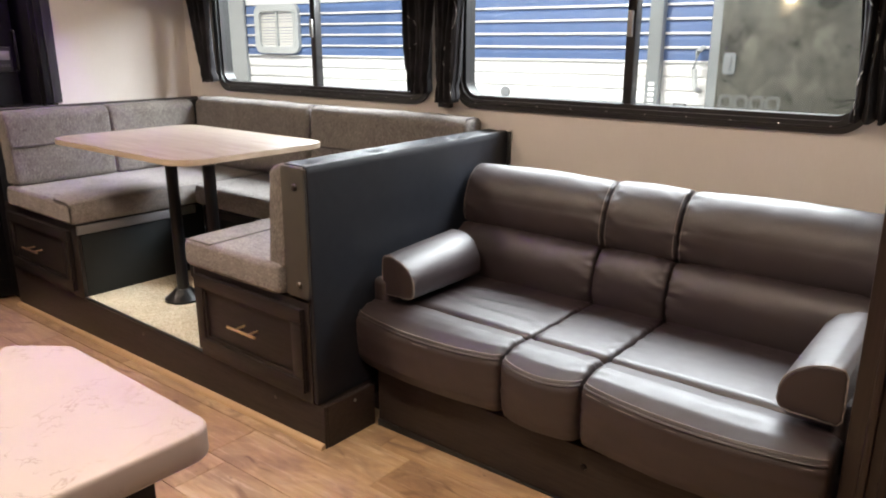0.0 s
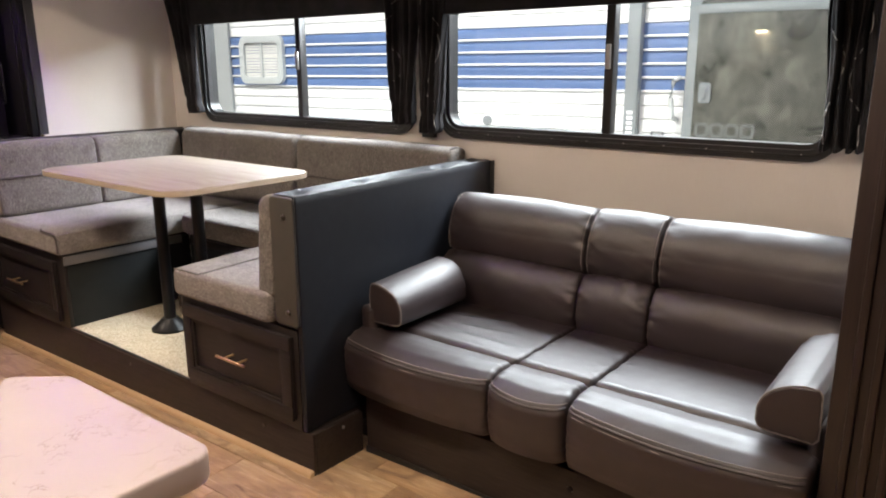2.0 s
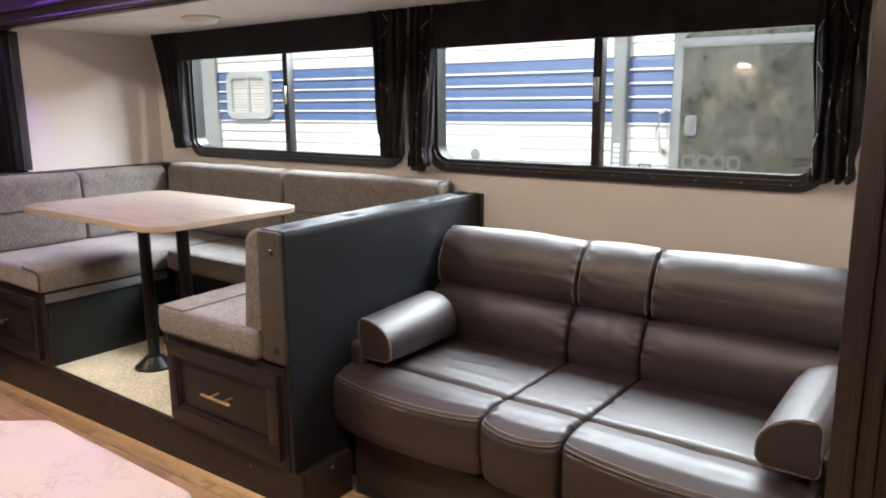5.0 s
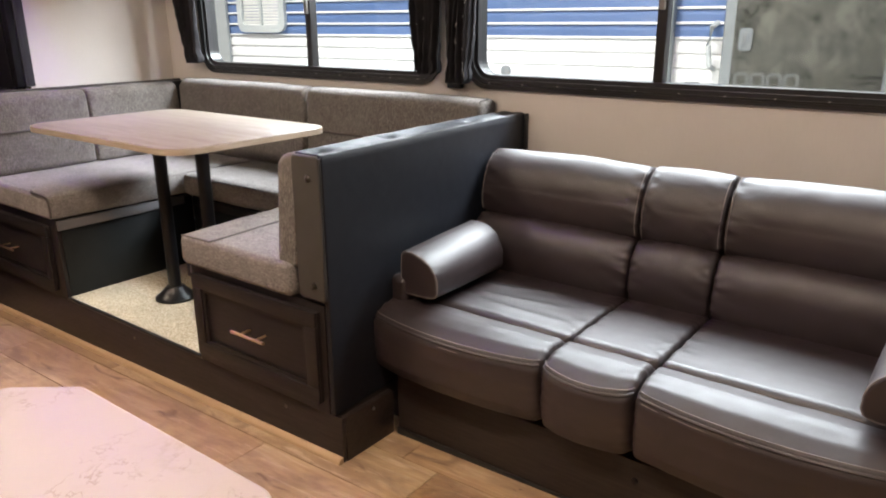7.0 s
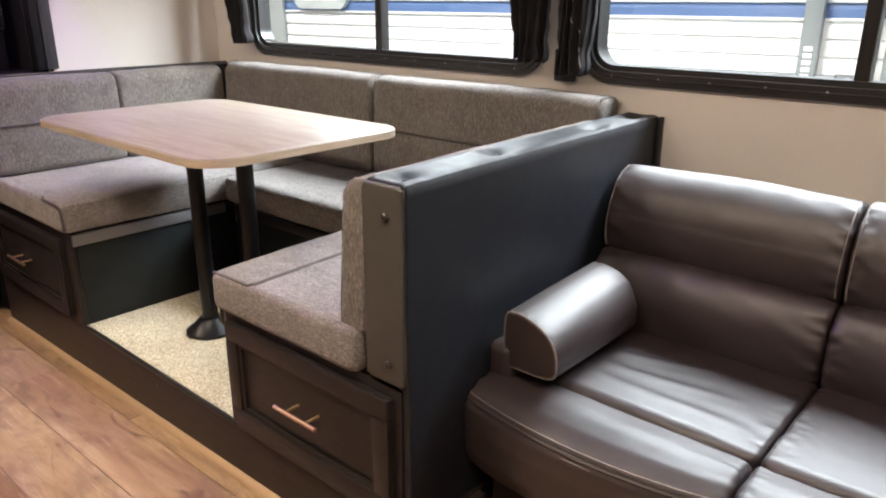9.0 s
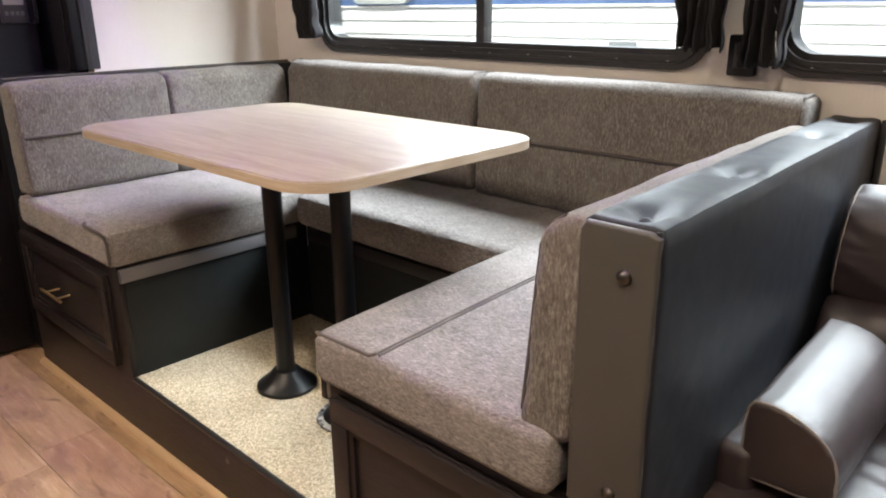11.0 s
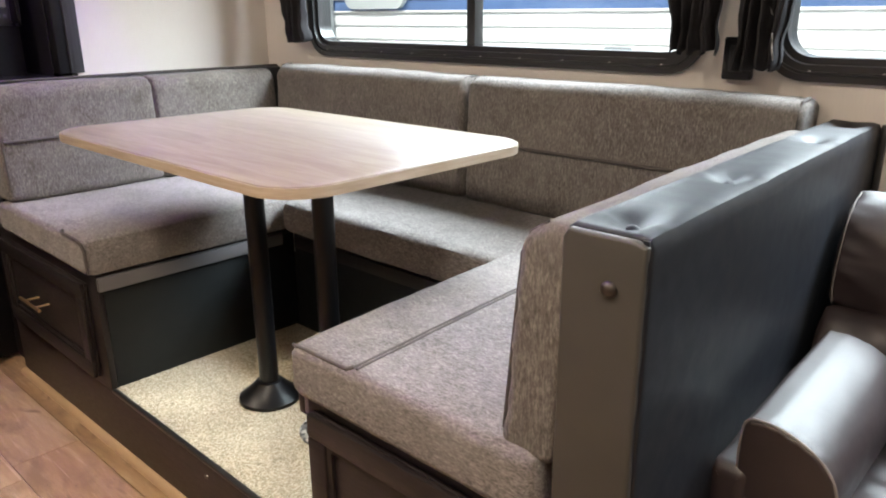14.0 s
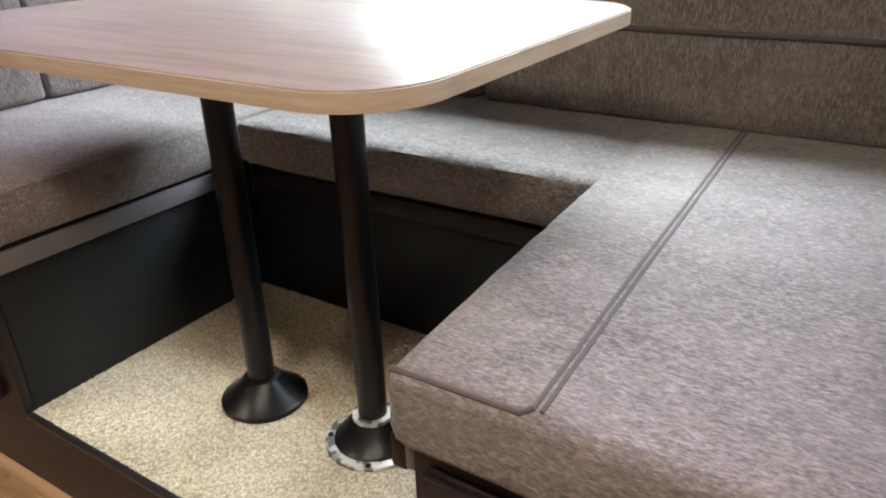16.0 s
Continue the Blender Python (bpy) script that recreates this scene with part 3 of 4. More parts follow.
# ---- the dinette ----
PY, PZ = 1.60, 0.20     # platform front and height
platform = thing("dinette_platform", -3.2, PY, 0, "dark wood raised platform under the dinette", "platform")
part("riser", box(-4.40, PY + 0.006, -0.05, -1.97, PY + 0.02, PZ, 0.002), PLINTH_WOOD_LIT, platform)
part("side_riser", box(-1.988, PY + 0.0205, -0.05, -1.966, 1.834, PZ, 0.002), PLINTH_WOOD_LIT, platform)
part("deck", box(-4.38, PY + 0.021, 0.15, -1.989, 2.725, PZ - 0.001, 0.0), CABINET, platform)
# a wooden shoe moulding where the riser meets the floor
bm = slab([(0, 0), (-0.02, 0), (-0.019, 0.008), (-0.014, 0.015), (-0.007, 0.019), (0, 0.02)], -4.40, -1.97, lambda u, v, w: (w, PY + 0.0055 + u, v + 0.04 + 0.026 * (w + 2.4) - 0.001), 0)
part("shoe_moulding", bm, SHOE_WOOD, platform, "light oak shoe moulding")
cap = part("screw_cap", lathe([(0.006, 0), (0.005, 0.003)], 0, 0, 0, 12), SCREW, platform)
cap.data.transform(Matrix.Translation((-1.9655, 1.739, 0.178)) @ Matrix.Rotation(radians(90), 4, "Y"))
part("edge_strip", box(-3.60, PY + 0.0, PZ + 0.0005, -2.655, PY + 0.014, PZ + 0.011, 0.002), FRAME_BLACK, platform)
for x in (-3.1, -2.22):
    cap = part("screw_cap", lathe([(0.007, 0), (0.006, 0.003)], 0, 0, 0, 12), STEEL_DARK, platform)
    cap.data.transform(Matrix.Translation((x, PY + 0.0055, 0.16)) @ Matrix.Rotation(radians(90), 4, "X"))


def carpet():
    """A looped pile, uneven tuft by tuft."""
    bm = bmesh.new()
    x0, x1, y0, y1, nx, ny = -3.60, -2.655, PY + 0.015, 2.24, 260, 170
    rnd = random.Random(4)
    g = [[bm.verts.new((x0 + (x1 - x0) * i / nx, y0 + (y1 - y0) * j / ny, PZ + 0.008 + rnd.random() * 0.0035)) for i in range(nx + 1)] for j in range(ny + 1)]
    for row in (g[0],):
        for v in row:
            v.co.y -= rnd.random() * 0.004
    for j in range(ny):
        for i in range(nx):
            bm.faces.new((g[j][i], g[j][i + 1], g[j + 1][i + 1], g[j + 1][i]))
    ob = part("carpet", bm, CARPET)
    return tagged(ob, "beige flecked pile carpet on the dinette platform", "carpet", kind="stuff")


carpet()


def drawer_front(x0, x1, z0, z1, y, parent, hx0, hx1, hz):
    """A shaker front: four rails round a recessed panel."""
    d = part("drawer_front", box(x0, y - 0.009, z0, x1, y - 0.0005, z1, 0.003), CABINET, parent)
    w = 0.048
    for a in ((x0, z1 - w, x1, z1), (x0, z0, x1, z0 + w)):
        part("rail", box(a[0], y - 0.022, a[1], a[2], y - 0.0095, a[3], 0.003), CABINET, d)
    for a in ((x0, x0 + w), (x1 - w, x1)):
        part("stile", box(a[0], y - 0.022, z0 + w + 0.0005, a[1], y - 0.0095, z1 - w - 0.0005, 0.003), CABINET, d)
    part("panel_bead", ring_frame(rounded(x0 + w, z0 + w, x1 - w, z1 - w, 0.002, 1), rounded(x0 + w + 0.012, z0 + w + 0.012, x1 - w - 0.012, z1 - w - 0.012, 0.002, 1), y - 0.016, y - 0.0095, along_y), CABINET, d)
    h = part("handle", tube([(hx0, y - 0.052, hz), (hx1, y - 0.052, hz)], 0.0052, seg=12), BRASS, parent, "brushed brass bar handle")
    for x in (hx0 + 0.04, hx1 - 0.04):
        part("post", tube([(x, y - 0.0098, hz), (x, y - 0.052, hz)], 0.004, seg=10), BRASS, h)


def bench(name, x0, x1, side, drawer, handle, label):
    t = thing(name, (x0 + x1) / 2, PY, PZ, label, "bench")
    part("face_frame", box(x0, PY + 0.002, PZ + 0.0005, x1, PY + 0.02, 0.552, 0.002), CABINET, t)
    part("lid", box(x0, PY + 0.0205, 0.535, x1, 2.72, 0.553, 0.002), CABINET, t)
    a = (x1 - 0.018, x1) if side > 0 else (x0, x0 + 0.018)
    part("side_panel", box(a[0], PY + 0.0205, PZ + 0.001, a[1], 2.25, 0.534, 0.002), BENCH_SIDE, t, "blue-black smooth side panel")
    r = (x1 + 0.0005, x1 + 0.014) if side > 0 else (x0 - 0.014, x0 - 0.0005)
    part("support_rail", box(r[0], PY + 0.004, 0.506, r[1], 2.2, 0.546, 0.003), RAIL_GREY, t, "grey wooden support rail")
    drawer_front(*drawer, PY + 0.002, t, *handle)
    return t


bench("west_bench", -4.382, -3.60, 1, (-4.33, -3.66, 0.232, 0.518), (-4.10, -3.935, 0.372), "dark wood dinette bench base with drawer and brass handle")
bench("east_bench", -2.655, -2.015, -1, (-2.632, -2.035, 0.238, 0.53), (-2.392, -2.238, 0.392), "dark wood dinette bench base with drawer beside the partition")
back_bench = thing("back_bench", -3.1, 2.25, PZ, "black dinette bench base under the windows", "bench")
part("front_panel", box(-3.598, 2.2505, PZ + 0.001, -2.657, 2.268, 0.534, 0.002), BENCH_SIDE, back_bench)
part("support_rail", box(-3.58, 2.236, 0.487, -2.675, 2.25, 0.528, 0.003), CABINET, back_bench)
part("lid", box(-3.598, 2.2685, 0.5355, -2.657, 2.72, 0.553, 0.002), CABINET, back_bench)
clip = thing("table_clip", -2.67, PY, 0.54, "small black clip on the bench edge", "clip")
part("body", box(-2.69, PY + 0.005, 0.50, -2.668, PY + 0.035, 0.548, 0.004), BLACK_METAL, clip)


def welt(points, parent, r=0.0042, material=None):
    return part("piping", tube(points, r, seg=7), material or PIPING, parent)


def seat_cushion(name, x0, x1, y0, y1, z0, z1, material, label, open_side):
    """A foam seat with a rounded front and a welt round its top."""
    t = thing(name, (x0 + x1) / 2, (y0 + y1) / 2, z0, label, "cushion", "dinette seat cushions")
    r = 0.026
    if open_side == "y":
        bm = loft(rounded(y0, z0, y1, z1, (r, r, r, r)), x0, x1, along_x, 0.02, 30, 64, 0.0018, 12, 0.004)
    else:
        bm = loft(rounded(x0, z0, x1, z1, (r, r, r, r)), y0, y1, along_y, 0.02, 30, 64, 0.0018, 12, 0.004)
    part("cover", bm, material, t)
    return t


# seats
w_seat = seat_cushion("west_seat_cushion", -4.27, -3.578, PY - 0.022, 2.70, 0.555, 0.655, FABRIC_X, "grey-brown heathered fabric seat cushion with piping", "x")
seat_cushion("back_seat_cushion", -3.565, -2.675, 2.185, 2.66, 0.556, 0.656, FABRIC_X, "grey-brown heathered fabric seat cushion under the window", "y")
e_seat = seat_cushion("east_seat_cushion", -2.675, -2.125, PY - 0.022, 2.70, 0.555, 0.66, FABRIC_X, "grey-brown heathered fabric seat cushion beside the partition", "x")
zt = 0.6625
welt([(-2.668, PY - 0.012, 0.654), (-2.6, PY - 0.0135, 0.6565), (-2.515, PY - 0.0135, 0.6575), (-2.505, PY - 0.006, zt)], e_seat, 0.0036, SEAT_PIPING)
welt([(-2.505, PY - 0.008, zt - 0.001), (-2.506, 1.9, zt + 0.002), (-2.506, 2.3, zt + 0.002), (-2.506, 2.6, zt)], e_seat, 0.0026, SEAT_PIPING)
welt([(-2.496, PY - 0.008, zt - 0.001), (-2.497, 1.9, zt + 0.002), (-2.497, 2.3, zt + 0.002), (-2.497, 2.6, zt)], e_seat, 0.0026, SEAT_PIPING)
welt([(-3.735, PY - 0.013, 0.6590), (-3.722, PY - 0.021, 0.6555), (-3.615, PY - 0.0225, 0.6545), (-3.592, PY - 0.0215, 0.647), (-3.5815, PY - 0.0205, 0.632), (-3.5795, PY - 0.0205, 0.60), (-3.5805, PY - 0.0205, 0.568)], w_seat, 0.0046)


def back_cushion(name, place, w0, w1, prof, material, label):
    t = thing(name, *place(prof[0][0], prof[0][1], (w0 + w1) / 2), label, "cushion", "dinette back cushions")
    part("cover", loft(prof, w0, w1, place, 0.017, 30, 64, 0.0032, 9, 0.005, pucker=0.006), material, t)
    return t


def back_outline(front, rear, z0, z1, lean=0.02, flip=1):
    """Side view of a back cushion: front and rear distances, upright."""
    pts = rounded(front, z0, rear, z1, (0.022, 0.02, 0.03, 0.04)) if front < rear else rounded(rear, z0, front, z1, (0.02, 0.022, 0.04, 0.03))
    return [(u + lean * (v - z0) / (z1 - z0), v) for u, v in pts]


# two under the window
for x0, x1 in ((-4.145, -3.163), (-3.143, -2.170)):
    c = back_cushion("window_back_cushion", along_x, x0, x1, back_outline(2.585, 2.705, 0.66, 1.035, 0.015), FABRIC_Z_SHADED, "grey-brown fabric back cushion below the window")
    welt([(x0 + 0.02, 2.587, 0.848), (x0 + 0.06, 2.583, 0.848), (x1 - 0.06, 2.583, 0.848), (x1 - 0.02, 2.587, 0.848)], c, 0.005)
    for x in (x0 + 0.012, x1 - 0.012):
        welt([(x, 2.597, 0.70), (x, 2.599, 0.9), (x, 2.606, 1.0), (x, 2.625, 1.032), (x, 2.67, 1.037)], c, 0.004)
# two along the west end
for y0, y1 in ((PY - 0.01, 2.104), (2.106, 2.61)):
    c = back_cushion("west_back_cushion", along_y, y0, y1, back_outline(-4.155, -4.27, 0.66, 1.015, -0.02), FABRIC_Z_SHADED, "grey fabric back cushion against the end ledge")
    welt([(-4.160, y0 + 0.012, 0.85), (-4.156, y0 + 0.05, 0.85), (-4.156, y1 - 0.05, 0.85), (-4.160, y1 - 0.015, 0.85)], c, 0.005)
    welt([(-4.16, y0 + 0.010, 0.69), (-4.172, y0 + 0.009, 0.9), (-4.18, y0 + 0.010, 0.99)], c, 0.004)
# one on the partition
c = back_cushion("east_back_cushion", along_y, PY - 0.004, 2.56, back_outline(-2.198, -2.108, 0.645, 0.978, 0.03), FABRIC_Z_SHADED, "grey-brown fabric back cushion fixed to the partition")
welt([(-2.199 + 0.03 * (z - 0.645) / 0.34, PY + 0.010, z) for z in (0.67, 0.8, 0.9, 0.93)] + [(-2.160, PY + 0.010, 0.962), (-2.135, PY + 0.010, 0.978)], c, 0.004)
east_things = [e_seat, c]

# the end ledge behind the west cushions
ledge = thing("west_ledge", -4.33, 2.1, 0.55, "black vinyl covered ledge behind the back cushions", "ledge")
part("body", loft(rounded(-4.383, 0.554, -4.275, 1.022, (0.005, 0.005, 0.02, 0.005)), PY + 0.002, 2.72, along_y, 0.006, 20, 40, 0.001, 8), VINYL, ledge)
welt([(-4.283, PY + 0.01, 1.024), (-4.283, 2.2, 1.025), (-4.283, 2.7, 1.024)], ledge, 0.004)


def partition():
    t = thing("dinette_partition", -2.07, PY, PZ, "black vinyl padded partition with tufted top and studded front", "partition")
    x0, x1, y0, y1, zt = -2.106, -1.994, PY + 0.003, WY - 0.004, 0.990
    tufts = [(-2.05, y) for y in (1.663, 1.97, 2.41, 2.66)]

    def shape_z(c):
        x, y, z = c
        if z > zt - 0.03:
            for bx, by in tufts:
                d2 = ((x - bx) / 0.035) ** 2 + ((y - by) / 0.06) ** 2
                z -= 0.015 * math.exp(-d2 * 3) + 0.002 * math.exp(-d2) + 0.0012 * math.exp(-d2 / 2.5) * (1 + math.sin(5 * math.atan2(y - by, x - bx)))
        return (x, y, z)

    pad = loft([(x0, 0.556), (x1 - 0.019, 0.556), (x1 - 0.019, PZ + 0.002), (x1, PZ + 0.002), (x1, zt - 0.012), (x1 - 0.004, zt - 0.004), (x1 - 0.012, zt), (x0 + 0.01, zt), (x0 + 0.003, zt - 0.003), (x0, zt - 0.01)], y0, y1, lambda u, v, w: shape_z((u, w, v)), 0.006, 150, 130, 0.0007, 5, 0.0)
    part("padding", pad, VINYL, t)
    # front strip of brown vinyl with a welted edge
    part("front_strip", loft(rounded(x0 + 0.001, 0.567, x1 - 0.002, zt - 0.006, 0.006), y0 - 0.012, y0 + 0.002, along_y, 0.005, 4, 60, 0.0008, 10), VINYL_BROWN, t, "brown vinyl front strip")
    for z in (0.612, 0.922):
        stud = part("stud", lathe([(0.0105, 0), (0.0098, 0.0035), (0.0065, 0.0065), (0.002, 0.008)], 0, 0, 0, 20), STEEL_DARK, t, "dark metal stud")
        stud.data.transform(Matrix.Translation((-2.038, y0 - 0.0125, z)) @ Matrix.Rotation(radians(90), 4, "X"))
    for bx, by in tufts:
        part("button", lathe([(0.009, 0), (0.0085, 0.003), (0.005, 0.0055), (0.001, 0.0065)], bx, by, zt - 0.0165, 18), VINYL, t, "vinyl covered button")
    part("back_trim", box(x1 + 0.0005, WY - 0.018, PZ, x1 + 0.014, WY - 0.002, zt - 0.004, 0.002), FRAME_BLACK, t)
    part("edge_welt", tube([(x1 - 0.006, y0 - 0.004, 0.57), (x1 - 0.006, y0 - 0.004, 0.96), (x1 - 0.008, y0 + 0.0, 0.984)], 0.0045, seg=8), VINYL, t)
    return t



def skew(ob, k=-0.042):
    """Lets a thing run slightly out of square, as it was fitted."""
    m = Matrix(((1, k, 0, -k * PY), (0, 1, 0, 0), (0, 0, 1, 0), (0, 0, 0, 1)))
    for o in ob.children_recursive:
        o.data.transform(m)


for ob in (partition(), *east_things):
    skew(ob)


def dinette_table():
    t = thing("dinette_table", -3.22, 1.98, 0.21, "light oak laminate dinette table with rounded corners on two black posts", "table")
    x0, x1, y0, y1, zt = -3.73, -2.66, 1.59, 2.295, 0.935
    o = rounded(x0, y0, x1, y1, 0.105, 10)
    part("tabletop", slab(o, zt - 0.023, zt, along_z, 0.003), OAK, t)
    inner = rounded(x0, y0, x1, y1, 0.105, 10)
    outer = rounded(x0 - 0.0025, y0 - 0.0025, x1 + 0.0025, y1 + 0.0025, 0.1075, 10)
    part("edge_band", ring_frame(outer, inner, zt - 0.0226, zt - 0.0025, along_z), OAK_EDGE, t, "warmer oak edge band")
    for x, y in ((-3.235, 1.885), (-2.97, 1.90)):
        leg = part("post", lathe([(0.026, 0.03), (0.026, zt - PZ - 0.056)], x, y, PZ + 0.011, 28), BLACK_METAL, t)
        rim = 0.073 if x > -3 else 0.084
        part("floor_flange", lathe([(rim, -0.004), (rim, 0.008), (rim - 0.006, 0.011), (0.046, 0.04), (0.036, 0.052), (0.0265, 0.053)], x, y, PZ + 0.0115, 40), BLACK_METAL, leg, "black cone floor flange")
        if x > -3:
            # ring and collar carry the glare on this post as pale colour
            part("flange_ring", lathe([(0.09, -0.004), (0.09, 0.003), (0.088, 0.005), (0.0735, 0.0065)], x, y, PZ + 0.0115, 40), GLARE_METAL, leg, "grey metal ring under the flange with painted glare patches")
            part("collar", lathe([(0.0365, 0.045), (0.0372, 0.052), (0.0365, 0.058), (0.0265, 0.0585)], x, y, PZ + 0.0115, 32), GLARE_METAL, leg, "collar with painted glare patches")
        part("top_flange", lathe([(0.0265, -0.06), (0.045, -0.045), (0.08, -0.008), (0.08, -0.001)], x, y, zt - 0.0235, 32), BLACK_METAL, leg)
        for k in range(4):
            a = radians(30 + 90 * k)
            part("flange_screw", lathe([(0.006, 0), (0.0045, 0.003)], x + 0.081 * math.cos(a), y + 0.081 * math.sin(a), PZ + 0.0165, 10), BLACK_METAL, leg) if x > -3 else None
    return t


dinette_table()


# ---- the sofa ----
def sofa():
    t = thing("sofa", -1.27, 2.1, 0, "dark brown leather three-section sofa with white stitching", "sofa")
    part("base", box(-1.95, 1.836, -0.03, -0.55, 2.6, 0.262, 0.004), PLINTH_WOOD_LIT, t, "dark wood plinth")
    part("toe_strip", box(-1.95, 1.829, -0.03, -0.55, 1.8355, 0.075, 0.002), FRAME_BLACK, t)
    cap = part("plinth_screw", lathe([(0.009, 0), (0.008, 0.004)], 0, 0, 0, 14), BLACK_METAL, t)
    cap.data.transform(Matrix.Translation((-1.15, 1.8355, 0.205)) @ Matrix.Rotation(radians(90), 4, "X"))
    sections = ((-2.012, -1.418), (-1.414, -1.159), (-1.155, -0.548))
    lean = radians(20)
    cs, sn = math.cos(lean), math.sin(lean)
    tip = lambda u, v, w: (w, 2.325 + u * cs + v * sn, 0.475 - u * sn + v * cs)
    for n, (x0, x1) in enumerate(sections):
        span = x1 - x0
        # front roll: an upright apron under a bowed welt
        nose = [(1.965, 0.30), (1.84, 0.282), (1.812, 0.292), (1.80, 0.325), (1.795, 0.40), (1.799, 0.445), (1.812, 0.470), (1.84, 0.486), (1.89, 0.492), (1.935, 0.487), (1.957, 0.47), (1.965, 0.44)]
        bow = lambda f: math.sin(math.pi * min(max(f, 0.0), 1.0)) ** 0.7
        s = part("seat", loft(nose, x0, x1, along_x, 0.018, 34, 120, 0.002, 8, 0.003, pucker=0.008,
                              shape=lambda u, v, f: (u - 0.03 * bow(f) * min(max((1.90 - u) / 0.09, 0), 1), v - 0.012 * bow(f) * min(max((v - 0.36) / 0.1, 0), 1) * min(max((1.87 - u) / 0.06, 0), 1))), LEATHER, t)
        pad = rounded(1.958, 0.36, 2.37, 0.486, (0.03, 0.03, 0.03, 0.024))
        # the sat-on cushion keeps stretch creases that run from the arm
        creases = [(-1.96, 2.06, -1.45, 2.03, 0.003), (-1.96, 2.10, -1.50, 2.13, 0.0035), (-1.94, 2.16, -1.58, 2.23, 0.003)] if n == 0 else \
            [(-1.10, 2.28, -0.70, 2.22, 0.0012)] if n == 2 else [(-1.40, 2.24, -1.20, 2.20, 0.001)]

        def crease(x, y, z):
            k = 0.0
            for ax, ay, bx, by, h in creases:
                f = (x - ax) / (bx - ax)
                if 0 < f < 1 and z > 0.45:
                    d = y - (ay + (by - ay) * f + 0.008 * math.sin(7 * f + ax * 9))
                    k += h * math.sin(math.pi * f) ** 0.6 * (math.exp(-(d / 0.016) ** 2) - 0.6 * math.exp(-((d - 0.028) / 0.018) ** 2))
            return k

        part("seat_pad", loft(pad, x0, x1, along_x, 0.014, 46, 150, 0.0016, 6, 0.006, pucker=0.007, fold=crease), LEATHER, s)
        for dz, dy, r in ((0.0, -0.002, 0.0042), (0.012, 0.006, 0.0015), (-0.011, -0.0042, 0.0015), (-0.019, -0.0052, 0.0013)):
            pts = []
            for f in np.linspace(0.012, 0.988, 44):
                e = min(f, 1 - f) * span
                inn = 0.016 * max(0.0, 1 - e / 0.018) ** 2
                pts.append((x0 + f * span, 1.806 + dy + inn - 0.031 * bow(f), 0.462 + dz - 0.012 * bow(f)))
            part("welt" if r > 0.003 else "stitching", tube(pts, r, seg=6), LEATHER if r > 0.003 else THREAD, s)
        # back: a full lumbar roll under a head roll that meets it in a deep tuck
        low = [(0.11, 0.0), (0.11, 0.2)] + [(0.026 - 0.064 * math.sin(math.pi * f ** 0.72) ** (0.42 if f < 0.4 else 0.6), 0.206 - 0.206 * f) for f in np.linspace(0.015, 0.94, 28)]
        high = [(0.12, 0.202), (0.12, 0.40), (0.10, 0.432), (0.06, 0.442)] + [(0.032 - 0.074 * math.sin(math.pi * f ** 0.9) ** (0.62 if f < 0.6 else 0.45), 0.444 - 0.239 * f) for f in np.linspace(0.03, 0.985, 30)]

        def gather(x, y, z):
            """Fine pulls towards the tuck and the side seams."""
            tuck = math.exp(-abs(z - 0.672) / 0.035)
            side = math.exp(-min(x - x0, x1 - x) / 0.04)
            return 0.006 * tuck * noise.noise(Vector((x * 30, n * 5.0, z * 6))) + 0.0075 * side * noise.noise(Vector((x * 5, n * 3.0, z * 34 + x * 14)))

        b = part("backrest", loft(low, x0, x1, tip, 0.013, 56, 130, 0.0028, 7, 0.012, pucker=0.008, fold=gather), LEATHER, t)
        part("head_pad", loft(high, x0, x1, tip, 0.012, 56, 130, 0.003, 6, 0.012, pucker=0.008, fold=gather), LEATHER, b)
        for e in (x0 + 0.009, x1 - 0.009):
            part("stitching", tube([tip(-0.008, 0.215, e), tip(-0.03, 0.24, e), tip(-0.042, 0.28, e), tip(-0.046, 0.32, e), tip(-0.042, 0.37, e), tip(-0.022, 0.415, e), tip(0.008, 0.438, e), tip(0.05, 0.443, e)], 0.0016, seg=6), THREAD, b)
    part("back_shell", box(-2.0, 2.50, 0.26, -0.555, 2.64, 0.80, 0.02), LEATHER, t)
    # arm bolsters: low quarter-rounds that rise a little to the back
    for s, xo in ((1, -1.974), (-1, -0.555)):
        prof = [(xo, 0.53), (xo, 0.60), (xo + s * 0.002, 0.638), (xo + s * 0.010, 0.651)]
        prof += [(xo + s * (0.012 + 0.128 * math.sin(radians(a))), 0.556 + 0.098 * math.cos(radians(a)) ** 0.85) for a in range(12, 90, 6)]
        prof += [(xo + s * 0.140, 0.54), (xo + s * 0.133, 0.526), (xo + s * 0.11, 0.519), (xo + s * 0.01, 0.517)]
        rise = lambda u, v, f: (u, v + 0.022 * f * min(max((v - 0.53) / 0.1, 0), 1))
        arm = part("arm", loft(prof, 1.893, 2.265, along_y, 0.007, 34, 110, 0.001, 6, 0.002, pucker=0.004, fan=True, shape=rise), LEATHER, t)
        part("piping", tube([(u, 1.8975, v) for u, v in resample(prof, 60)], 0.0028, seg=6, closed=True), THREAD, arm, "pale stitched piping")
        out, inn = xo - s * (0.042 if s > 0 else 0.012), xo + s * 0.022
        part("arm_support", loft(rounded(min(out, inn), 0.38, max(out, inn), 0.566, 0.016), 1.903 if s < 0 else 1.885, 2.3, along_y, 0.02, 14, 48, 0.004, 12, 0.003, fan=True), LEATHER, arm)
    return t


sofa()


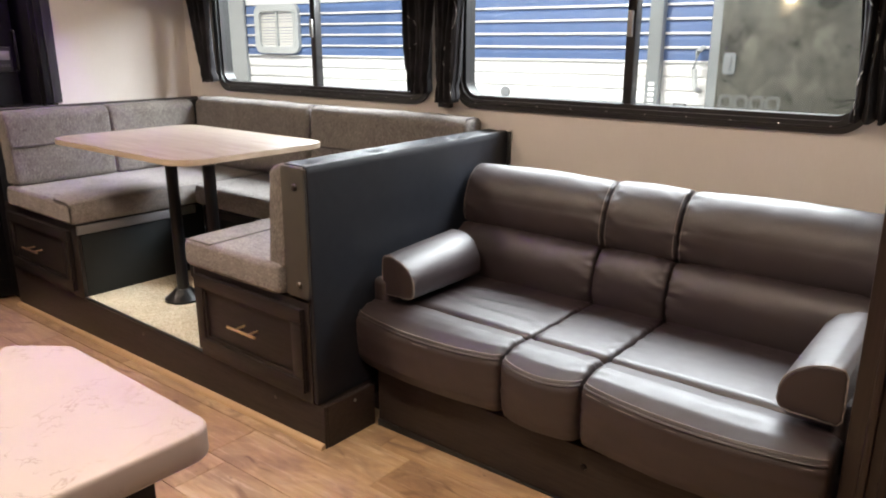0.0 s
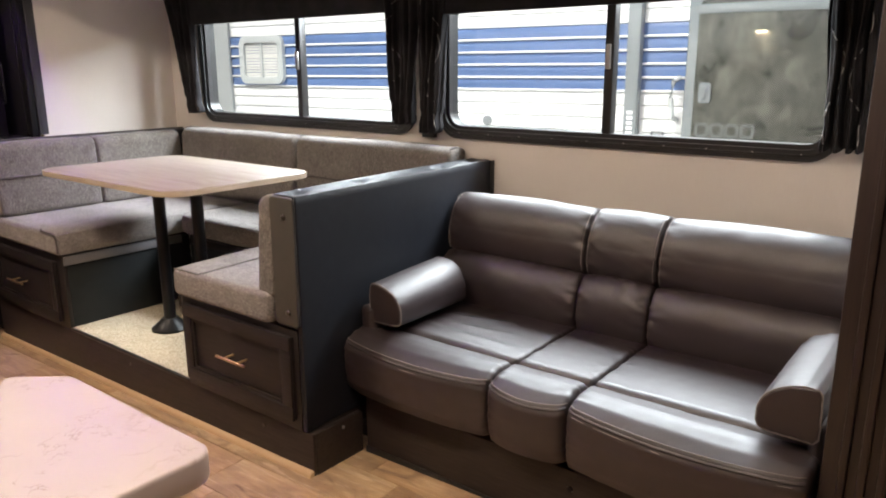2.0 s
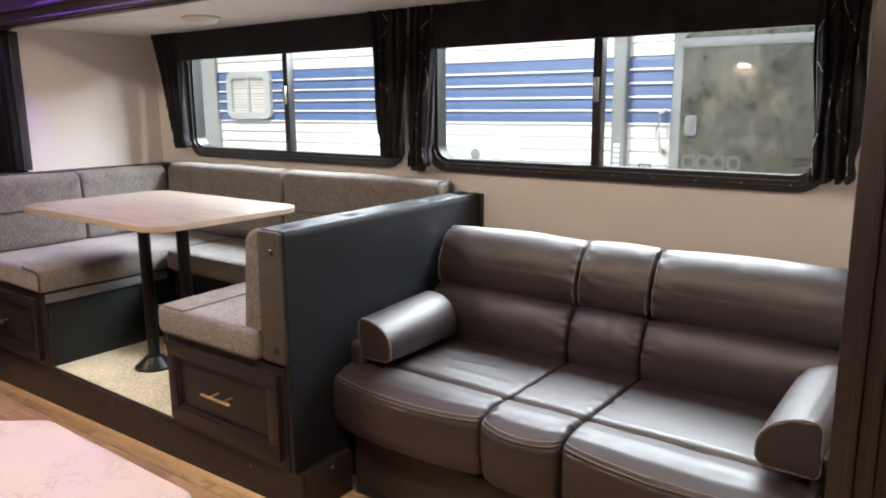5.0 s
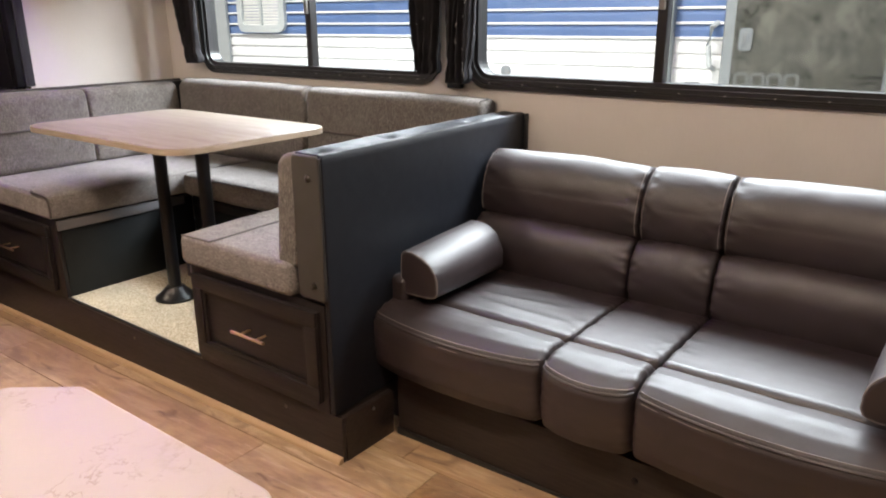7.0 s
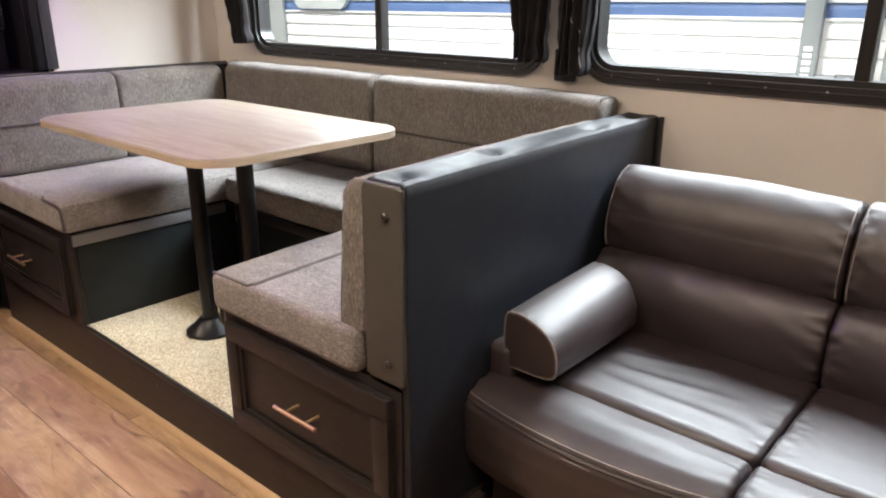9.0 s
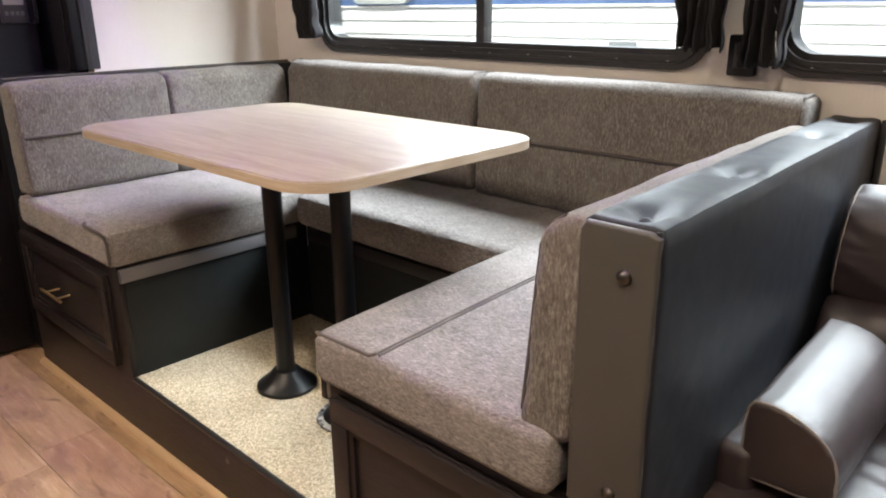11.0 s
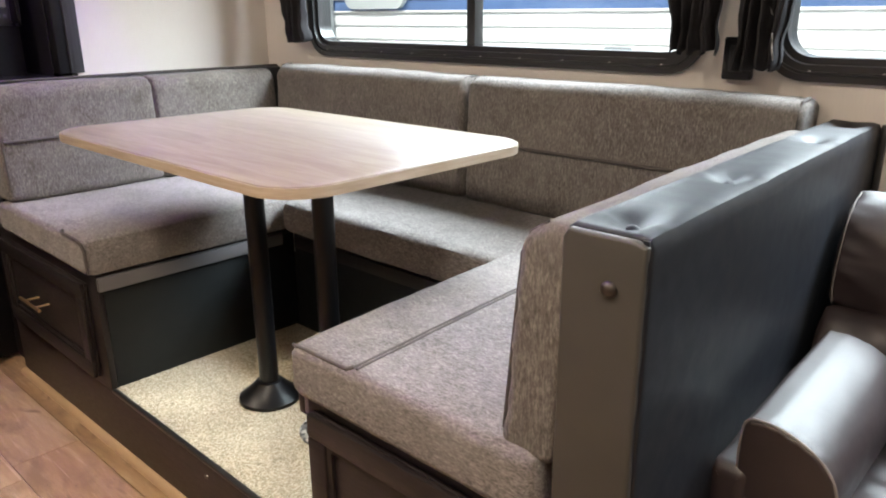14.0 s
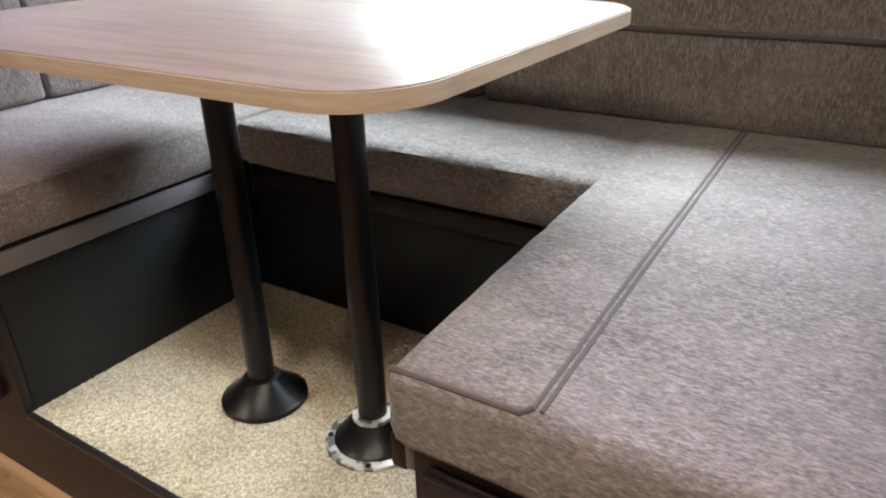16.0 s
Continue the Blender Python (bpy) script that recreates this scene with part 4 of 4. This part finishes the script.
# ---- the kitchen counter ----
def island():
    t = thing("kitchen_island", -1.25, 0.4, 0, "dark wood kitchen island with pale marble-look laminate top", "kitchen island")
    z = 0.885
    def arc(cx, cy, r, a0, a1, n=6):
        return [(cx + r * math.cos(radians(a0 + (a1 - a0) * k / n)), cy + r * math.sin(radians(a0 + (a1 - a0) * k / n))) for k in range(n + 1)]
    o = [(-1.052, -0.25)] + arc(-1.087, 0.622, 0.035, 0, 90, 8) + arc(-1.435, 0.636, 0.02, 90, 125, 3) + arc(-1.505, 0.587, 0.015, 125, 260, 5) + [(-1.44, 0.52), (-1.40, 0.30), (-1.40, -0.25)]
    part("worktop", slab(o, z - 0.042, z, along_z, 0.006, seg=3), MARBLE, t, "pale marble-look laminate worktop with brown veins")
    part("cabinet_body", box(-1.37, -0.22, 0.05, -1.10, 0.58, z - 0.0425, 0.003), CABINET, t)
    part("end_panel", box(-1.0995, -0.22, 0.09, -1.086, 0.58, z - 0.045, 0.003), CABINET, t)
    part("back_panel", box(-1.37, 0.5805, 0.09, -1.10, 0.592, z - 0.045, 0.003), CABINET, t)
    return t


island()
leaf = thing("low_cabinet", -1.72, 0.5, 0, "low dark cabinet with pale edge strip behind the island", "cabinet")
for name, b, m in (("body", (-0.24, -0.24, 0.0, 0.09, -0.012, 0.795), BLACK_PANEL), ("edge_strip", (-0.24, -0.0115, 0.75, 0.09, 0.0, 0.797), OAK_EDGE)):
    bm = box(*b, 0.003)
    bmesh.ops.transform(bm, matrix=pose(-1.68, 0.60, 0, 0, 0, 39), verts=bm.verts)
    part(name, bm, m, leaf)


# ---- the tall cabinet past the dinette ----
tall = thing("tall_cabinet", -4.9, 2.1, 0, "black tall cabinet beside the dinette", "cabinet")
part("body", box(-5.29, FY - 0.0, 0.0, LX - 0.052, 2.6, 2.09, 0.003), BLACK_PANEL, tall)
part("door", box(-5.25, FY - 0.02, 0.1, LX - 0.06, FY - 0.001, 1.72, 0.004), BLACK_PANEL, tall)
part("lower_front", box(-5.29, PY + 0.03, 0.0, LX - 0.024, FY - 0.0205, 1.02, 0.003), BLACK_PANEL, tall)
part("stile", box(LX - 0.0515, FY - 0.02, 1.03, LX + 0.004, FY + 0.0155, 1.72, 0.002), BLACK_PANEL, tall)
part("side_body", box(-5.2, 0.9, 0.0, -4.56, 1.832, 2.06, 0.003), BLACK_PANEL, tall)
part("side_door", box(-4.5595, 0.92, 0.1, -4.545, 1.828, 2.0, 0.003), BLACK_PANEL, tall)
HX, HY = -4.515, 1.822
part("door_handle", tube([(-4.544, HY, 1.192), (HX, HY, 1.194), (HX + 0.004, HY, 1.21), (HX + 0.004, HY, 1.38), (HX, HY, 1.396), (-4.544, HY, 1.398)], 0.0055, seg=8), BLACK_METAL, tall, "dark grey bar handle")
plate = thing("control_panel", -4.54, 1.76, 1.19, "black control panel with a pale display on the cabinet", "control panel")
part("housing", box(-4.5445, 1.715, 1.19, -4.534, 1.803, 1.315, 0.003), FRAME_BLACK, plate)
part("display", box(-4.5335, 1.727, 1.25, -4.531, 1.792, 1.295, 0.001), DISPLAY, plate, "pale cream display")
for k in range(4):
    part("button", box(-4.5335, 1.727 + 0.017 * k, 1.215, -4.531, 1.739 + 0.017 * k, 1.228, 0.001), GREY_RUBBER, plate)


# ---- outdoors ----
ground = bmesh.new()
box(-400, -400, -1.0, 400, 400, -0.75, 0, ground)
tagged(part("ground", ground, GROUND, smooth=False), "pale gravel yard", "ground", kind="structure")


def neighbour():
    """The trailer parked alongside: ribbed siding, a window, a door and a pillar."""
    t = thing("parked_trailer", -2.1, 4.2, -0.75, "white and blue ribbed travel trailer parked alongside", "trailer")
    turn = Matrix.Translation((-2.1, 4.2, 0)) @ Matrix.Rotation(math.atan(0.1), 4, "Z") @ Matrix.Translation((2.1, -4.2, 0))

    def put(name, bm, m, parent=t, label=""):
        bmesh.ops.transform(bm, matrix=turn, verts=bm.verts)
        return part(name, bm, m, parent, label)

    Y, X0, X1 = 4.2, -6.6, 2.6
    put("wall_core", box(X0, Y + 0.03, -0.3, X1, Y + 2.4, 2.5, 0), GREY_PAINT)
    put("roof", box(X0 - 0.05, Y - 0.02, 2.505, X1 + 0.05, Y + 2.45, 2.56, 0.02), SIDING_WHITE)
    pitch, z = 0.0755, -0.28
    while z < 2.49:
        blue = 1.22 <= z < 1.60
        h = pitch
        prof = [(Y + 0.028, z), (Y + 0.028, z + h), (Y + 0.011, z + h), (Y + 0.002, z + h - 0.02), (Y, z + h - 0.032), (Y, z + 0.004), (Y + 0.004, z + 0.0005)]
        put("siding_strip", slab(prof, X0, X1, along_x, 0), SIDING_BLUE if blue else SIDING_WHITE)
        # white beads stand in for the sky's gleam along the blue ribs
        if blue:
            put("rib_gleam", tube([(X0, Y - 0.001, z + 0.004), (X1, Y - 0.001, z + 0.004)], 0.0075, seg=8), SIDING_WHITE)
        z += pitch
    put("corner_post", box(X0 - 0.05, Y - 0.03, -0.3, -5.367, Y - 0.001, 2.5, 0.01), POST_PALE)
    # window with blinds
    wx0, wx1, wz0, wz1 = -5.25, -4.785, 1.25, 1.61
    w = put("window_frame", ring_frame(rounded(wx0, wz0, wx1, wz1, 0.07), rounded(wx0 + 0.05, wz0 + 0.05, wx1 - 0.05, wz1 - 0.05, 0.04), Y - 0.03, Y + 0.01, along_y), WINDOW_GREY, t, "white window frame")
    put("divider", box(-5.03, Y - 0.025, wz0 + 0.045, -5.007, Y + 0.0, wz1 - 0.045, 0.003), WINDOW_GREY, w)
    k = 13
    for j in range(k):
        zz = wz0 + 0.055 + j * (wz1 - wz0 - 0.11) / (k - 1)
        put("blind_slat", box(wx0 + 0.045, Y - 0.012, zz - 0.009, wx1 - 0.045, Y - 0.004, zz + 0.008, 0.001), BLIND, w)
    # pillar with a label of white marks
    p = put("awning_arm", box(-2.105, Y - 0.07, 0.2, -2.03, Y - 0.003, 2.4, 0.006), ALUMINIUM)
    for j in range(5):
        put("label_mark", box(-2.085, Y - 0.074, 0.99 + j * 0.029, -2.05, Y - 0.0705, 1.01 + j * 0.029, 0.002), LABEL_WHITE, p)
    put("label_patch", box(-2.1, Y - 0.074, 0.955, -2.04, Y - 0.0705, 0.985, 0.001), LABEL_ORANGE, p)
    # entry door
    d = put("entry_door", box(-1.785, Y - 0.03, 0.1, -1.0, Y - 0.003, 1.82, 0.015), ALUMINIUM)
    put("door_glass", slab(rounded(-1.73, 0.85, -1.05, 1.72, 0.05), Y - 0.036, Y - 0.0305, along_y, 0.002), DOOR_GLASS, d, "dirty tinted door glass")
    put("glass_rail", box(-1.74, Y - 0.04, 1.64, -1.04, Y - 0.0365, 1.69, 0.002), ALUMINIUM, d)
    put("latch_plate", slab(rounded(-1.702, 1.175, -1.638, 1.285, 0.018), Y - 0.05, Y - 0.037, along_y, 0.003), ALUMINIUM, d, "grey latch plate")
    put("latch_paddle", box(-1.685, Y - 0.056, 1.2, -1.66, Y - 0.0505, 1.265, 0.003), GREY_PAINT, d)
    put("grab_handle", tube([(-1.82, Y - 0.005, 1.31), (-1.83, Y - 0.07, 1.29), (-1.84, Y - 0.075, 1.2), (-1.83, Y - 0.07, 1.1), (-1.82, Y - 0.005, 1.08)], 0.014, seg=10), WINDOW_GREY, t, "white grab handle")
    for x in (-1.71, -1.632, -1.554, -1.476):
        o = rounded(x, 0.993, x + 0.074, 1.071, 0.024, 4)
        i = rounded(x + 0.016, 1.009, x + 0.058, 1.055, 0.012, 4)
        put("badge_shape", ring_frame(o, i, Y - 0.039, Y - 0.0365, along_y), BADGE, d, "grey outlined badge shape")
    put("port_cover", slab(rounded(-3.058, 1.004, -2.992, 1.07, 0.032), Y - 0.012, Y - 0.0005, along_y, 0.003), GREY_PAINT, t, "round grey port cover")
    put("port_cover", slab(rounded(-2.92, 0.93, -2.79, 0.985, 0.027), Y - 0.012, Y - 0.0005, along_y, 0.003), GREY_PAINT, t, "grey vent cover")
    put("name_plate", ring_frame(rounded(-1.96, 0.975, -1.885, 1.012, 0.006, 2), rounded(-1.948, 0.984, -1.897, 1.003, 0.004, 2), Y - 0.008, Y - 0.0005, along_y), GREY_PAINT, t, "small grey outlined plate")
    put("utility_hatch", box(-3.56, Y - 0.012, 1.02, -3.42, Y - 0.0005, 1.07, 0.004), GREY_PAINT, t, "small grey hatch")
    return t


neighbour()


# ---- floor planks ----
def planks():
    wide, gap, length = 0.186, 0.0016, 1.5
    rnd = random.Random(11)
    cache = {}
    joints = {15: -2.26, 16: -1.705}    # end joints seen in the two rows beside the platform
    for row in range(18):
        y = 1.73 - (17 - row) * wide
        x = -6.2 + rnd.uniform(-1.3, -0.1)
        if row in joints:
            x = joints[row] - 4 * length
        while x < 1.8:
            a, b = max(x, -6.2), min(x + length, 1.8)
            if b - a > 0.05:
                key = (round(b - a, 3))
                if key not in cache:
                    bm = box(-(b - a) / 2 + gap / 2, -wide / 2 + gap / 2, -0.008, (b - a) / 2 - gap / 2, wide / 2 - gap / 2, 0.0, 0.0012, seg=1)
                    me = bpy.data.meshes.new("plank")
                    bm.to_mesh(me)
                    bm.free()
                    me.materials.append(PLANK)
                    cache[key] = me
                ob = new("plank", cache[key])
                ob.parent = floor
                ob.matrix_basis = pose((a + b) / 2, y + wide / 2, 0)
            x += length


planks()
# the floor runs very slightly out of level
floor.matrix_basis = Matrix.Translation((-2.4, 1.6, 0.04)) @ Matrix.Rotation(-math.atan(0.026), 4, "Y") @ Matrix.Translation((2.4, -1.6, 0))
